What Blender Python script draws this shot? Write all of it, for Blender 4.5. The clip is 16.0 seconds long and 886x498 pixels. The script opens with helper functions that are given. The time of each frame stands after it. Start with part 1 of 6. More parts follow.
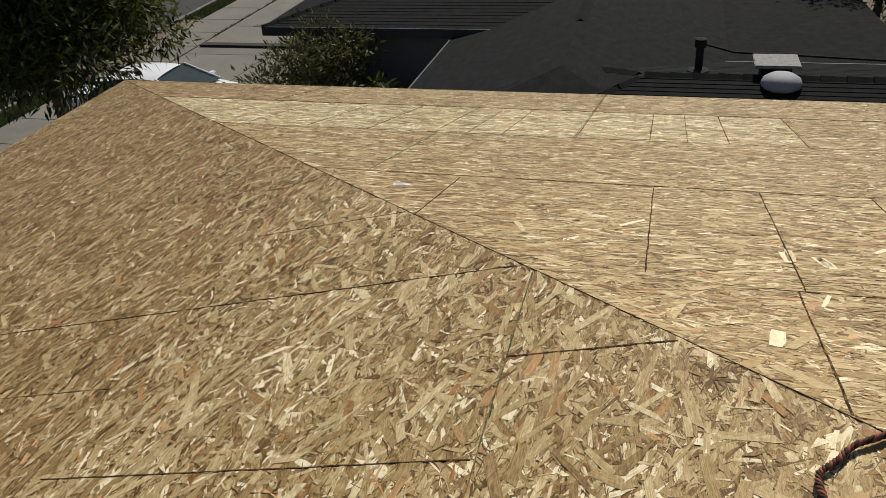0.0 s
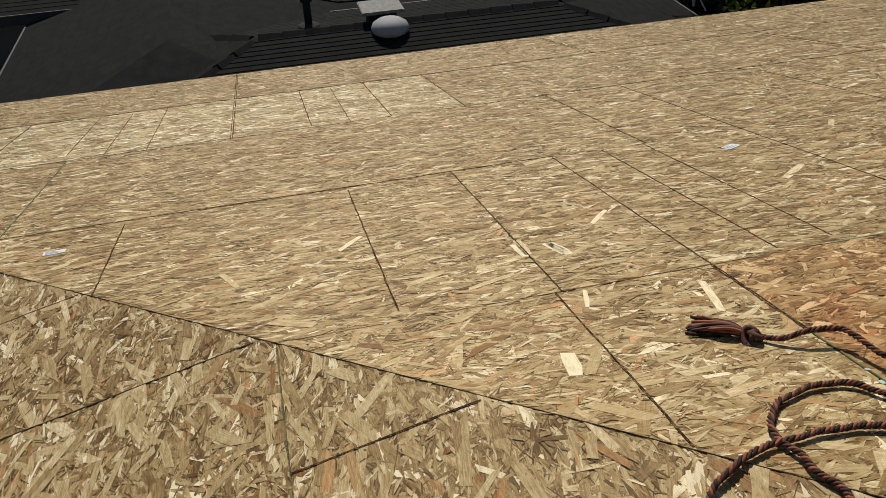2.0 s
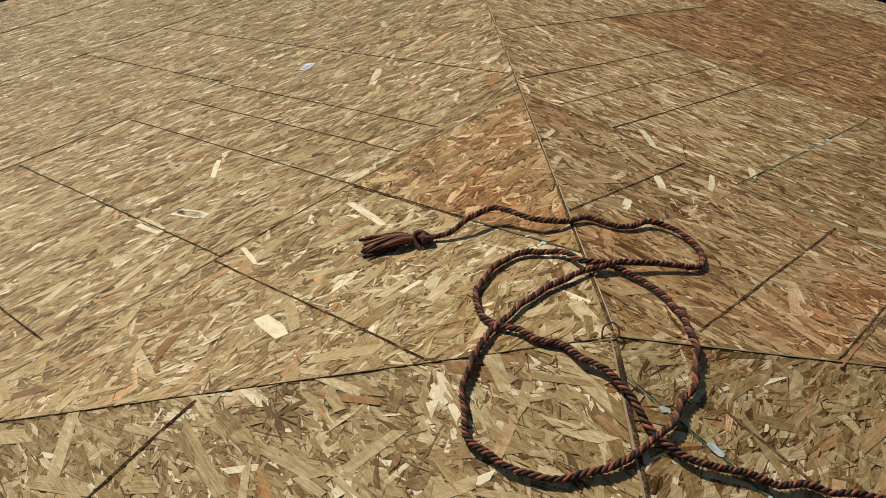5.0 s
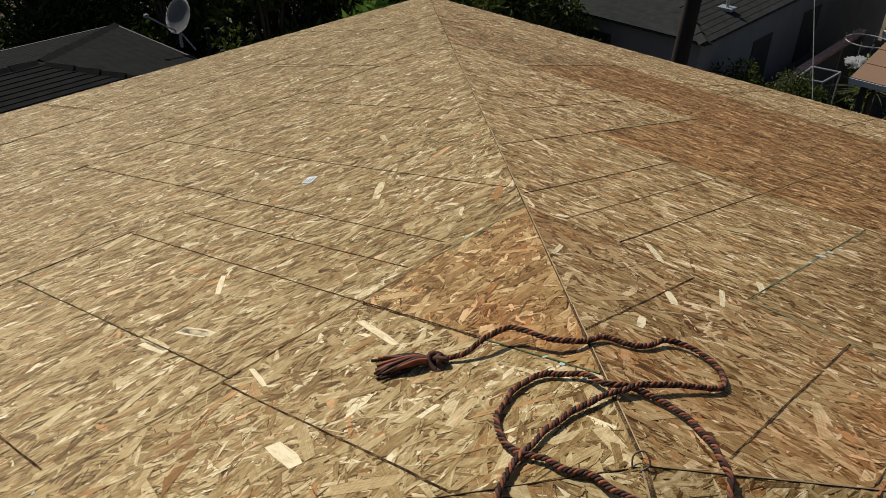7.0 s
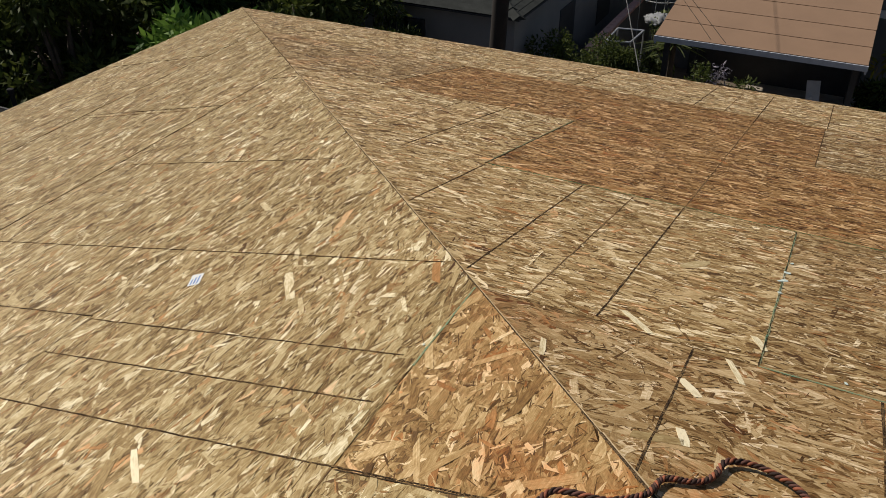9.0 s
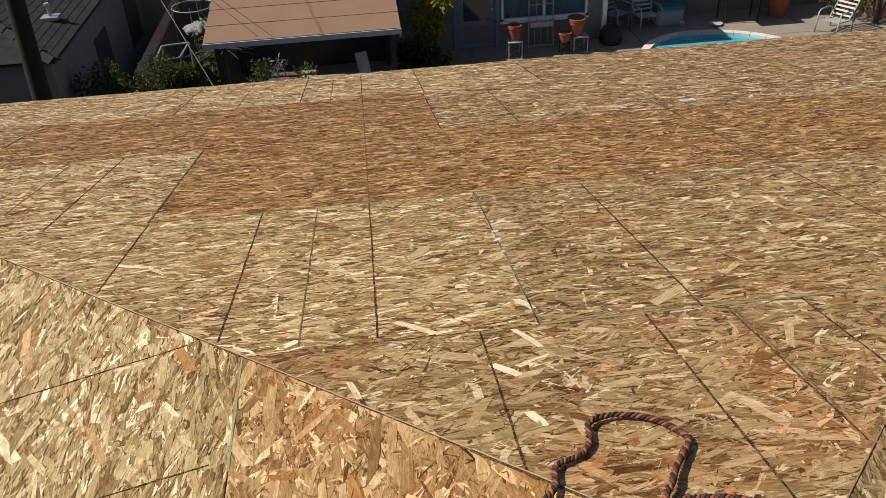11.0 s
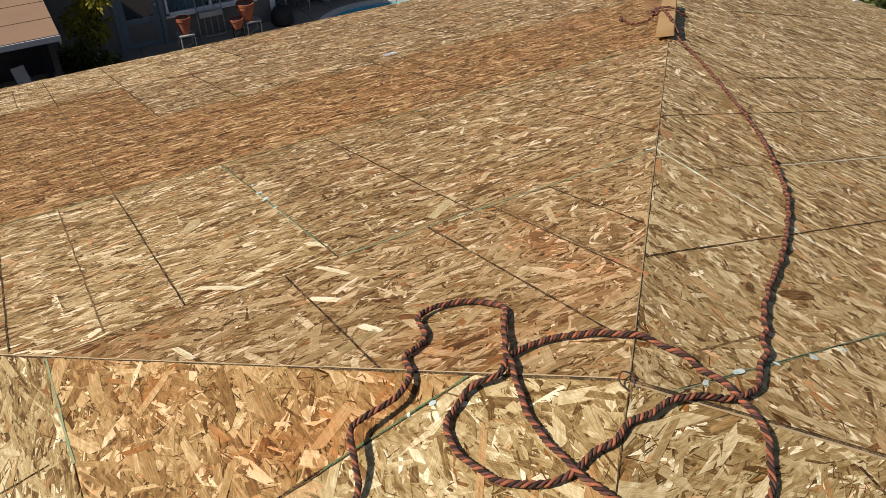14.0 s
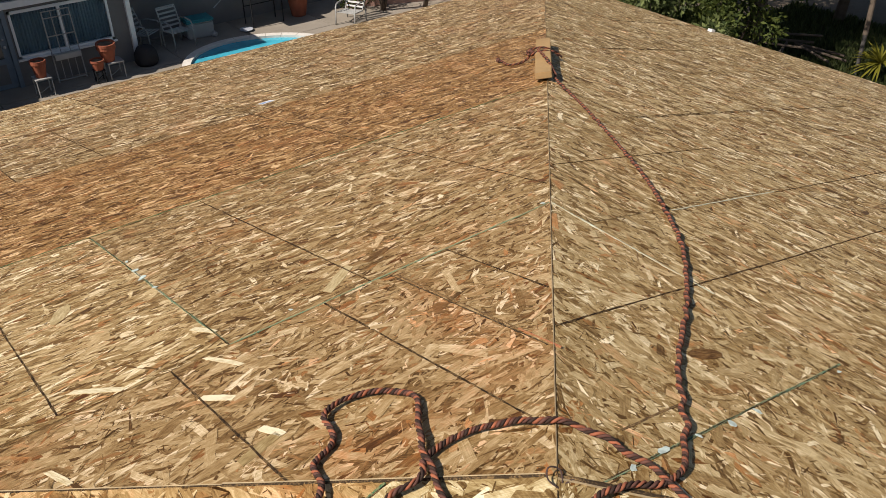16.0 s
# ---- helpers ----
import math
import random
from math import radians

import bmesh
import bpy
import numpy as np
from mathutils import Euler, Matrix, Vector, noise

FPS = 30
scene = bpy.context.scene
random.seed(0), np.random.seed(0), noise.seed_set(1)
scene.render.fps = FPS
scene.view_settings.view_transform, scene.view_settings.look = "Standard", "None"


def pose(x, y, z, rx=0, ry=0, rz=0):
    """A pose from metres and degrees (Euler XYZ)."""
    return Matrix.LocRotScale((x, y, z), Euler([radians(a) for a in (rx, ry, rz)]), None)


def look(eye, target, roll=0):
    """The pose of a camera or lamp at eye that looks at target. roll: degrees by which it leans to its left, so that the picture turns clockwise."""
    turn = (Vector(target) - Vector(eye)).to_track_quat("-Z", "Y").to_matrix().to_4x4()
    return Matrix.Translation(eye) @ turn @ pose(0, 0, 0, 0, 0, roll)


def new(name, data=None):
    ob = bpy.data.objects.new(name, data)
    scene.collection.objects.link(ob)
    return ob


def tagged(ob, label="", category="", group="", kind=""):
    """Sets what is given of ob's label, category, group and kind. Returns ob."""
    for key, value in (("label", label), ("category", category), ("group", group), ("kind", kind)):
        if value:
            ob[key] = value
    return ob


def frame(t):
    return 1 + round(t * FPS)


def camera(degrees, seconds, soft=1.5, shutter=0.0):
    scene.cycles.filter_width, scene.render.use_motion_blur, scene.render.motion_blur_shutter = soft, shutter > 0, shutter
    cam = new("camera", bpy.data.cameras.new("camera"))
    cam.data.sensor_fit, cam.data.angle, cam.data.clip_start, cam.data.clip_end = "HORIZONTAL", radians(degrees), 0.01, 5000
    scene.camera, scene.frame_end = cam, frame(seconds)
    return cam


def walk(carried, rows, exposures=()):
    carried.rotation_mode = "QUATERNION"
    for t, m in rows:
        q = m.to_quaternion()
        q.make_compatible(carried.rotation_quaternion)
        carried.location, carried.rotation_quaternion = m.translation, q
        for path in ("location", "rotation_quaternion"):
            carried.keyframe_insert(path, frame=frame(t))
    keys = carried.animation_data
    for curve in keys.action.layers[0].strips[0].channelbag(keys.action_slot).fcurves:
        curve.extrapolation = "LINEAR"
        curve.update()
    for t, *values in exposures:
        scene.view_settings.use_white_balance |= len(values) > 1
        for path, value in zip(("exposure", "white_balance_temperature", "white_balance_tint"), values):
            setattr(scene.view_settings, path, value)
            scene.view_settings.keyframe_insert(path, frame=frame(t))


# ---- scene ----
cam = camera(56.4, 16.0, soft=0.5)
# seconds, eye x y z, turn x y z
ROWS = [
    (0.0, 1.038, -0.592, 0.985, 60.00, 3.31, 104.48),
    (0.5, 0.944, -0.665, 0.966, 58.42, 2.12, 99.30),
    (1.0, 0.796, -0.736, 0.996, 56.45, 2.76, 91.65),
    (1.5, 0.727, -0.766, 1.021, 55.06, 1.95, 85.70),
    (2.0, 0.622, -0.821, 1.036, 55.46, 2.20, 76.54),
    (2.5, 0.549, -0.864, 1.063, 56.17, 2.12, 65.76),
    (3.0, 0.514, -0.854, 1.062, 56.62, 0.91, 56.04),
    (3.5, 0.441, -0.819, 1.048, 56.24, -1.11, 48.73),
    (4.0, 0.402, -0.817, 1.027, 51.75, -0.77, 44.63),
    (4.2, 0.406, -0.836, 1.012, 50.62, -0.94, 42.94),
    (6.3, 0.495, -1.025, 1.002, 51.66, -1.40, 42.44),
    (6.5, 0.481, -1.015, 1.013, 53.96, -1.32, 42.32),
    (7.0, 0.369, -0.953, 1.022, 57.68, -1.42, 41.70),
    (7.5, 0.216, -0.872, 1.048, 59.84, -1.35, 42.49),
    (8.0, 0.125, -0.819, 1.044, 57.56, -1.07, 41.19),
    (8.2, 0.061, -0.807, 1.049, 57.24, -0.71, 38.76),
    (10.3, -0.439, -0.626, 1.088, 56.38, 1.08, 5.65),
    (10.5, -0.475, -0.631, 1.085, 56.29, 1.41, 2.09),
    (11.0, -0.546, -0.646, 1.077, 56.02, 2.47, -6.67),
    (11.5, -0.572, -0.658, 1.072, 55.79, 0.72, -13.16),
    (12.0, -0.597, -0.665, 1.073, 56.12, -1.02, -18.92),
    (12.5, -0.609, -0.659, 1.067, 56.28, -1.88, -23.58),
    (13.0, -0.601, -0.650, 1.061, 55.68, -1.80, -23.95),
    (13.5, -0.674, -0.698, 1.053, 54.76, -1.07, -24.52),
    (14.0, -0.785, -0.755, 1.046, 54.30, 1.44, -29.93),
    (14.5, -0.825, -0.776, 1.052, 54.69, 1.44, -33.97),
    (15.0, -0.851, -0.781, 1.036, 54.61, 0.05, -35.51),
    (15.5, -0.819, -0.735, 1.064, 55.06, -0.59, -36.83),
    (16.0, -0.732, -0.607, 1.081, 56.09, -0.09, -38.62),
]
# the clip's own drift: seconds, stops, kelvin, tint
EXPOSURE = [(0.0, 0.0, 6600, 9), (1.0, -0.12, 6630, 9.5), (3.5, -0.22, 6700, 9.5), (8.0, -0.16, 6650, 9), (10.4, 0.16, 6620, 13), (12.5, 0.30, 6650, 13.5), (16.0, 0.36, 6650, 12.5)]
walk(cam, [(t, pose(x, y, z, rx, ry, rz)) for t, x, y, z, rx, ry, rz in ROWS], EXPOSURE)

# ---- light: clear afternoon sky and a sun in the west-north-west ----
SUN_ELEV, SUN_AZ = radians(45), math.atan2(-0.98, 0.12)
world = bpy.data.worlds.new("sky")
scene.world = world
world.use_nodes = True
wn = world.node_tree
sky = wn.nodes.new("ShaderNodeTexSky")
sky.sky_type, sky.sun_disc = "NISHITA", False
sky.sun_elevation, sky.sun_rotation = SUN_ELEV, SUN_AZ
wn.nodes["Background"].inputs["Strength"].default_value = 0.058
wn.links.new(sky.outputs[0], wn.nodes["Background"].inputs[0])
sun = new("sun", bpy.data.lights.new("sun", "SUN"))
sun.data.energy, sun.data.angle, sun.data.color = 4.6, radians(0.55), (1.0, 0.95, 0.87)
TO_SUN = Vector((math.sin(SUN_AZ) * math.cos(SUN_ELEV), math.cos(SUN_AZ) * math.cos(SUN_ELEV), math.sin(SUN_ELEV)))
sun.matrix_world = look(TO_SUN * 60, (0, 0, 0))

# ---- materials ----
class Nodes:
    """A short way to write node trees."""

    def __init__(self, name, rough=0.8, metal=0.0, spec=0.4):
        self.mat = bpy.data.materials.new(name)
        self.mat.use_nodes = True
        self.t = self.mat.node_tree
        self.bsdf = self.t.nodes["Principled BSDF"]
        self.bsdf.inputs["Roughness"].default_value = rough
        self.bsdf.inputs["Metallic"].default_value = metal
        self.bsdf.inputs["Specular IOR Level"].default_value = spec

    def put(self, kind, _links=None, **props):
        n = self.t.nodes.new(kind)
        for k, v in props.items():
            setattr(n, k, v)
        for k, v in (_links or {}).items():
            self.set(n.inputs[k], v)
        return n

    def set(self, socket, v):
        if isinstance(v, bpy.types.NodeSocket):
            self.t.links.new(v, socket)
        else:
            socket.default_value = v

    def math(self, op, a, b=0.0, c=0.0):
        return self.put("ShaderNodeMath", {0: a, 1: b, 2: c}, operation=op).outputs[0]

    def vmath(self, op, a, b=(0, 0, 0)):
        return self.put("ShaderNodeVectorMath", {0: a, 1: b}, operation=op).outputs[0]

    def mix(self, f, a, b, blend="MIX"):
        n = self.put("ShaderNodeMix", {0: f, 6: a, 7: b}, data_type="RGBA", blend_type=blend)
        return n.outputs[2]

    def mixf(self, f, a, b):
        return self.put("ShaderNodeMix", {0: f, 2: a, 3: b}, data_type="FLOAT").outputs[0]

    def ramp(self, f, stops):
        n = self.put("ShaderNodeValToRGB", {0: f})
        e = n.color_ramp.elements
        while len(e) < len(stops):
            e.new(0.5)
        for x, (p, c) in zip(e, stops):
            x.position, x.color = p, (*c, 1)
        return n.outputs[0]

    def noise(self, v, scale, detail=3.0, rough=0.55):
        return self.put("ShaderNodeTexNoise", {"Vector": v, "Scale": scale, "Detail": detail, "Roughness": rough}).outputs[0]

    def coords(self, which="Object", spread=0.0):
        v = self.put("ShaderNodeTexCoord").outputs[which]
        if spread:
            r = self.put("ShaderNodeObjectInfo").outputs["Random"]
            v = self.vmath("ADD", v, self.put("ShaderNodeCombineXYZ", {0: self.math("MULTIPLY", r, spread), 1: self.math("MULTIPLY", r, spread * 2.3), 2: 0.0}).outputs[0])
        return v

    def bump(self, h, strength=0.3, dist=0.002):
        b = self.put("ShaderNodeBump", {"Height": h, "Strength": strength, "Distance": dist})
        self.t.links.new(b.outputs[0], self.bsdf.inputs["Normal"])

    def color(self, c):
        self.set(self.bsdf.inputs["Base Color"], c)
        return self


def simple(name, col, rough=0.8, metal=0.0, var=0.25, scale=6.0, bump=0.2, dist=0.003, col2=None, spec=0.4, fine=60.0):
    """A painted, plastered or bare surface with blotches and grain."""
    m = Nodes(name, rough, metal, spec)
    v = m.coords("Object", 31.0)
    big, small = m.noise(v, scale, 4), m.noise(v, fine, 3)
    f = m.math("ADD", m.math("MULTIPLY", big, 0.65), m.math("MULTIPLY", small, 0.35))
    lo = tuple(max(0.0, c * (1 - var)) for c in col)
    hi = tuple(min(1.0, c * (1 + var)) for c in (col2 or col))
    m.color(m.ramp(f, [(0.3, lo), (0.7, hi)]))
    m.bump(f, bump, dist)
    return m.mat


def strand_board(name, stops, rust=0.12, lift=0.0):
    """Oriented strand board: tone by strand (one mesh island each), grain along it, splinters, resin and rusty bark over all."""
    m = Nodes(name, 0.55, 0.0, 0.48)
    m.bsdf.inputs["Specular Tint"].default_value = (1.0, 0.74, 0.42, 1)
    tone = m.put("ShaderNodeNewGeometry").outputs["Random Per Island"]
    uv = m.put("ShaderNodeUVMap", uv_map="strand").outputs[0]
    own = m.put("ShaderNodeCombineXYZ", {0: m.math("MULTIPLY", tone, 57.0), 1: m.math("MULTIPLY", tone, 131.0), 2: 0.0}).outputs[0]
    local = m.vmath("ADD", uv, own)
    fibre = m.noise(m.vmath("MULTIPLY", local, (14.0, 420.0, 1.0)), 1.0, 4, 0.75)
    patch = m.noise(local, 34.0, 3, 0.65)
    v = m.coords("Object", 41.0)
    blot = m.noise(v, 2.1, 5, 0.62)
    warp = m.vmath("ADD", v, m.vmath("MULTIPLY", m.put("ShaderNodeTexNoise", {"Vector": v, "Scale": 9.0, "Detail": 2.0}).outputs[1], (0.05, 0.05, 0.0)))
    chips = m.noise(m.vmath("MULTIPLY", warp, (30.0, 150.0, 1.0)), 1.0, 5, 0.72)
    # each strand carries its own tone and share of rust
    shade = m.put("ShaderNodeSeparateXYZ", {0: m.put("ShaderNodeUVMap", uv_map="shade").outputs[0]}).outputs
    spread = m.math("MULTIPLY", m.math("SUBTRACT", shade[0], 0.5), 1.24)
    f = m.math("MULTIPLY_ADD", m.math("SUBTRACT", fibre, 0.5), 0.75, m.math("ADD", spread, 0.46 + lift))
    f = m.math("ADD", f, m.math("MULTIPLY", m.math("SUBTRACT", patch, 0.5), 0.42))
    f = m.math("ADD", f, m.math("MULTIPLY", m.math("SUBTRACT", blot, 0.5), 0.25))
    f = m.math("ADD", f, m.math("MULTIPLY", m.math("SUBTRACT", chips, 0.5), 0.85))
    col = m.ramp(f, stops)
    # rusty bark-side strands and blotches
    other = m.math("FRACT", m.math("MULTIPLY", tone, 91.7))
    pool = m.ramp(m.math("MULTIPLY_ADD", blot, 0.75, m.math("MULTIPLY", patch, 0.25)), [(0.50, (0, 0, 0)), (0.66, (1, 1, 1))])
    wet = m.math("MINIMUM", m.math("ADD", m.math("MULTIPLY", shade[1], m.math("ADD", patch, 0.45)), m.math("MULTIPLY", m.math("MULTIPLY", pool, rust), m.math("MULTIPLY_ADD", other, 0.5, 0.75))), 1.0)
    m.color(m.mix(wet, col, m.mix(1.0, col, (0.84, 0.52, 0.34, 1), "MULTIPLY")))
    m.set(m.bsdf.inputs["Roughness"], m.math("MULTIPLY_ADD", tone, 0.2, 0.42))
    m.bump(m.math("ADD", m.math("ADD", fibre, m.math("MULTIPLY", patch, 0.5)), chips), 0.7, 0.0012)
    return m.mat


TAN = [(0.05, (0.075, 0.036, 0.0095)), (0.22, (0.19, 0.114, 0.040)), (0.45, (0.335, 0.239, 0.105)), (0.66, (0.50, 0.394, 0.212)), (0.92, (0.80, 0.712, 0.49))]


def tint(stops, r, g, b):
    return [(p, (min(1, c[0] * r), min(1, c[1] * g), min(1, c[2] * b))) for p, c in stops]


OSB_TAN = strand_board("osb_tan", TAN)
OSB_RED = strand_board("osb_red_brown", tint(TAN, 0.87, 0.65, 0.49), 0.4)
OSB_RUSTY = strand_board("osb_rusty", tint(TAN, 0.95, 0.86, 0.81), 0.5)
OSB_BLUSH = strand_board("osb_blush", tint(TAN, 1.07, 0.99, 0.94), 0.2, 0.04)
OSB_WARM = strand_board("osb_warm", tint(TAN, 0.86, 0.81, 0.75), 0.15)
# boards of a lighter tone, with the glare on them put into the tint
OSB_PALE = strand_board("osb_pale", tint(TAN, 1.13, 1.20, 1.28), 0.05, 0.10)
OSB_STAINED = strand_board("osb_stained", tint(TAN, 0.98, 0.88, 0.85), 0.95)
OSB_GREY = strand_board("osb_grey_tan", tint(TAN, 1.10, 1.055, 1.03), 0.2)
OSB_ORANGE = strand_board("osb_orange", tint(TAN, 0.95, 0.81, 0.69), 0.95)
DARK_WOOD = simple("rafter_wood", (0.10, 0.06, 0.035))


def chalk(name, col, amount):
    """Powdery line: the pigment breaks up over the strands."""
    m = Nodes(name, 0.95, 0.0, 0.1)
    v = m.coords("Object", 31.0)
    f = m.math("ADD", m.math("MULTIPLY", m.noise(v, 260.0, 3), 0.6), m.math("MULTIPLY", m.noise(v, 30.0, 3), 0.4))
    m.color(m.ramp(f, [(amount - 0.12, col), (amount + 0.08, tuple(0.35 * c + 0.65 * w for c, w in zip(col, (0.40, 0.25, 0.11))))]))
    return m.mat


JOINT = chalk("dark_board_joint", (0.045, 0.03, 0.018), 0.6)
CHALK_BLACK = chalk("black_chalk", (0.022, 0.013, 0.008), 0.585)
EDGE_DULL = chalk("dull_green_edge_sealer", (0.03, 0.075, 0.038), 0.54)
CHALK_THIN = chalk("pencil_line", (0.10, 0.06, 0.03), 0.55)
EDGE_GREEN = chalk("green_edge_sealer", (0.03, 0.14, 0.07), 0.53)
EDGE_TEAL = chalk("pale_teal_edge_sealer", (0.10, 0.25, 0.165), 0.5)
CHALK_PALE = chalk("pale_green_smear", (0.50, 0.58, 0.47), 0.47)
CHALK_RED = chalk("red_chalk", (0.34, 0.09, 0.05), 0.5)
STUCCO = simple("grey_stucco", (0.30, 0.29, 0.28), 0.95, var=0.12, scale=3, bump=0.5, dist=0.006, fine=90)
CREAM = simple("aged_white_enamel", (0.36, 0.355, 0.335), 0.5, var=0.08)
WHITE = simple("white_paint", (0.78, 0.78, 0.76), 0.45, var=0.06)
# ---- helpers for meshes ----
def part(name, bm, material, parent=None, label="", smooth=False):
    """Link a bmesh as one mesh object, under a thing or part if one is given."""
    me = bpy.data.meshes.new(name)
    bmesh.ops.recalc_face_normals(bm, faces=bm.faces)
    bm.to_mesh(me)
    bm.free()
    if smooth:
        me.polygons.foreach_set("use_smooth", [True] * len(me.polygons))
    for m in material if isinstance(material, (list, tuple)) else [material]:
        me.materials.append(m)
    ob = new(name, me)
    if parent:
        ob.parent = parent
    if label:
        tagged(ob, label)
    return ob


def thing(name, label, category, m=None, group="", kind=""):
    """An Empty at the base of a thing."""
    ob = new(name)
    ob.empty_display_size = 0.1
    if m is not None:
        ob.matrix_basis = m
    return tagged(ob, label, category, group, kind)


def box(bm, x0, x1, y0, y1, z0, z1, m=None, bevel=0.0):
    r = bmesh.ops.create_cube(bm, size=1.0)["verts"]
    bmesh.ops.transform(bm, matrix=Matrix.Translation(((x0 + x1) / 2, (y0 + y1) / 2, (z0 + z1) / 2)) @ Matrix.Diagonal((x1 - x0, y1 - y0, z1 - z0, 1)), verts=r)
    if bevel:
        es = list({e for v in r for e in v.link_edges})
        r = [v for v in bmesh.ops.bevel(bm, geom=es, offset=bevel, segments=2, affect="EDGES")["verts"]]
        r = list({v for v in r})
    if m is not None:
        bmesh.ops.transform(bm, matrix=m, verts=r)
    return bm


def boxed(*a, **k):
    return box(bmesh.new(), *a, **k)


def prism(points, z0, z1, m=None):
    """An upright prism over a plan polygon."""
    bm = bmesh.new()
    lo = [bm.verts.new((x, y, z0)) for x, y in points]
    hi = [bm.verts.new((x, y, z1)) for x, y in points]
    bm.faces.new(lo[::-1])
    bm.faces.new(hi)
    for i in range(len(points)):
        j = (i + 1) % len(points)
        bm.faces.new((lo[i], lo[j], hi[j], hi[i]))
    if m is not None:
        bmesh.ops.transform(bm, matrix=m, verts=bm.verts)
    return bm


def tube(bm, pts, radius, sides=8, cap=True):
    """A round bar through points; radius may be a function of 0 to 1."""
    pts = [Vector(p) for p in pts]
    rings, up = [], Vector((0, 0, 1))
    for i, p in enumerate(pts):
        d = (pts[min(i + 1, len(pts) - 1)] - pts[max(i - 1, 0)]).normalized()
        s = d.cross(up if abs(d.z) < 0.95 else Vector((1, 0, 0))).normalized()
        n = s.cross(d)
        r = radius(i / max(1, len(pts) - 1)) if callable(radius) else radius
        rings.append([bm.verts.new(p + (s * math.cos(a) + n * math.sin(a)) * r) for a in (2 * math.pi * k / sides for k in range(sides))])
    for a, b in zip(rings, rings[1:]):
        for k in range(sides):
            bm.faces.new((a[k], a[(k + 1) % sides], b[(k + 1) % sides], b[k]))
    if cap:
        bm.faces.new(rings[0][::-1])
        bm.faces.new(rings[-1])
    return bm


def turned(bm, profile, sides=20, m=None):
    """A turned body from (radius, height) pairs."""
    rings = [[bm.verts.new((r * math.cos(2 * math.pi * k / sides), r * math.sin(2 * math.pi * k / sides), z)) for k in range(sides)] for r, z in profile]
    for a, b in zip(rings, rings[1:]):
        for k in range(sides):
            bm.faces.new((a[k], a[(k + 1) % sides], b[(k + 1) % sides], b[k]))
    bm.faces.new(rings[0][::-1])
    bm.faces.new(rings[-1])
    if m is not None:
        bmesh.ops.transform(bm, matrix=m, verts=[v for r in rings for v in r])
    return bm


# ---- our roof: a square hip roof of 3 in 12, sheathed with strand board ----
SLOPE, HALF = 0.25, 5.632
C_, S_ = math.cos(math.atan(SLOPE)), math.sin(math.atan(SLOPE))
EDGES = [0.0, 0.906, 2.088, 3.270, 4.452, HALF]
GROUND = -6.0


def deck_z(x, y):
    return -SLOPE * max(abs(x), abs(y))


# local x along the eave, y down the slope, z out of the roof; sign turns a plan coordinate into local x
FACE = {
    "south": (Matrix(((-1, 0, 0, 0), (0, -C_, -S_, 0), (0, -S_, C_, 0), (0, 0, 0, 1))), -1),
    "west": (Matrix(((0, -C_, -S_, 0), (1, 0, 0, 0), (0, -S_, C_, 0), (0, 0, 0, 1))), 1),
    "north": (Matrix(((1, 0, 0, 0), (0, C_, S_, 0), (0, -S_, C_, 0), (0, 0, 0, 1))), 1),
    "east": (Matrix(((0, C_, S_, 0), (-1, 0, 0, 0), (0, -S_, C_, 0), (0, 0, 0, 1))), -1),
}
# end joints of the boards, row by row from the top, in plan metres along the eave
JOINTS = {
    "west": [(0.2,), (-2.64, -0.2, 2.24), (-1.84, 0.6, 3.04), (-2.28, 0.16, 2.6), (-3.49, -1.05, 1.37, 3.81)],
    "north": [(0.29,), (-2.62, -0.18, 2.26), (-1.41, 1.03), (-2.62, -0.18, 2.26), (-4.24, -1.8, 0.64, 3.08)],
    "east": [(-0.05,), (-1.69, 0.75), (-0.87, 1.57), (-2.09, 0.35, 2.79), (-3.64, -1.2, 1.24, 3.68)],
    "south": [(0.31,), (-0.94, 1.53), (-1.97, 0.47), (-3.2, -0.76, 1.68), (-4.4, -1.96, 0.48, 2.92)],
}
BOARD_KIND = {**{("north", r, k): OSB_RUSTY for r in range(5) for k in range(5)}, ("north", 0, 0): OSB_STAINED, ("north", 0, 1): OSB_STAINED, ("north", 1, 0): OSB_BLUSH, ("north", 1, 1): OSB_BLUSH, ("north", 4, 0): OSB_BLUSH, ("north", 4, 1): OSB_BLUSH, ("north", 4, 2): OSB_BLUSH, ("west", 0, 1): OSB_ORANGE, ("west", 0, 0): OSB_TAN, ("north", 2, 0): OSB_BLUSH, ("north", 2, 1): OSB_RED, ("north", 2, 2): OSB_RED, ("north", 3, 1): OSB_RED,
              ("west", 3, 1): OSB_PALE, ("west", 3, 0): OSB_PALE, ("south", 0, 0): OSB_TAN, ("south", 0, 1): OSB_TAN, ("south", 1, 0): OSB_TAN, ("south", 1, 1): OSB_TAN,
              **{("south", r, k): OSB_WARM for r in (2, 3, 4) for k in range(5)}, ("west", 4, 0): OSB_WARM, **{("east", r, k): OSB_GREY for r in range(5) for k in range(5)}}

roof_deck = thing("roof_deck", "bare strand board sheathing on a low hip roof", "roof", kind="structure")


def clip(poly, keep):
    """The part of a polygon where keep(p) >= 0."""
    out = []
    for a, b in zip(poly, poly[1:] + poly[:1]):
        fa, fb = keep(a), keep(b)
        if fa >= 0:
            out.append(a)
        if (fa < 0) != (fb < 0):
            k = fa / (fa - fb)
            out.append((a[0] + (b[0] - a[0]) * k, a[1] + (b[1] - a[1]) * k))
    return out


STRANDS = np.random.RandomState(11)


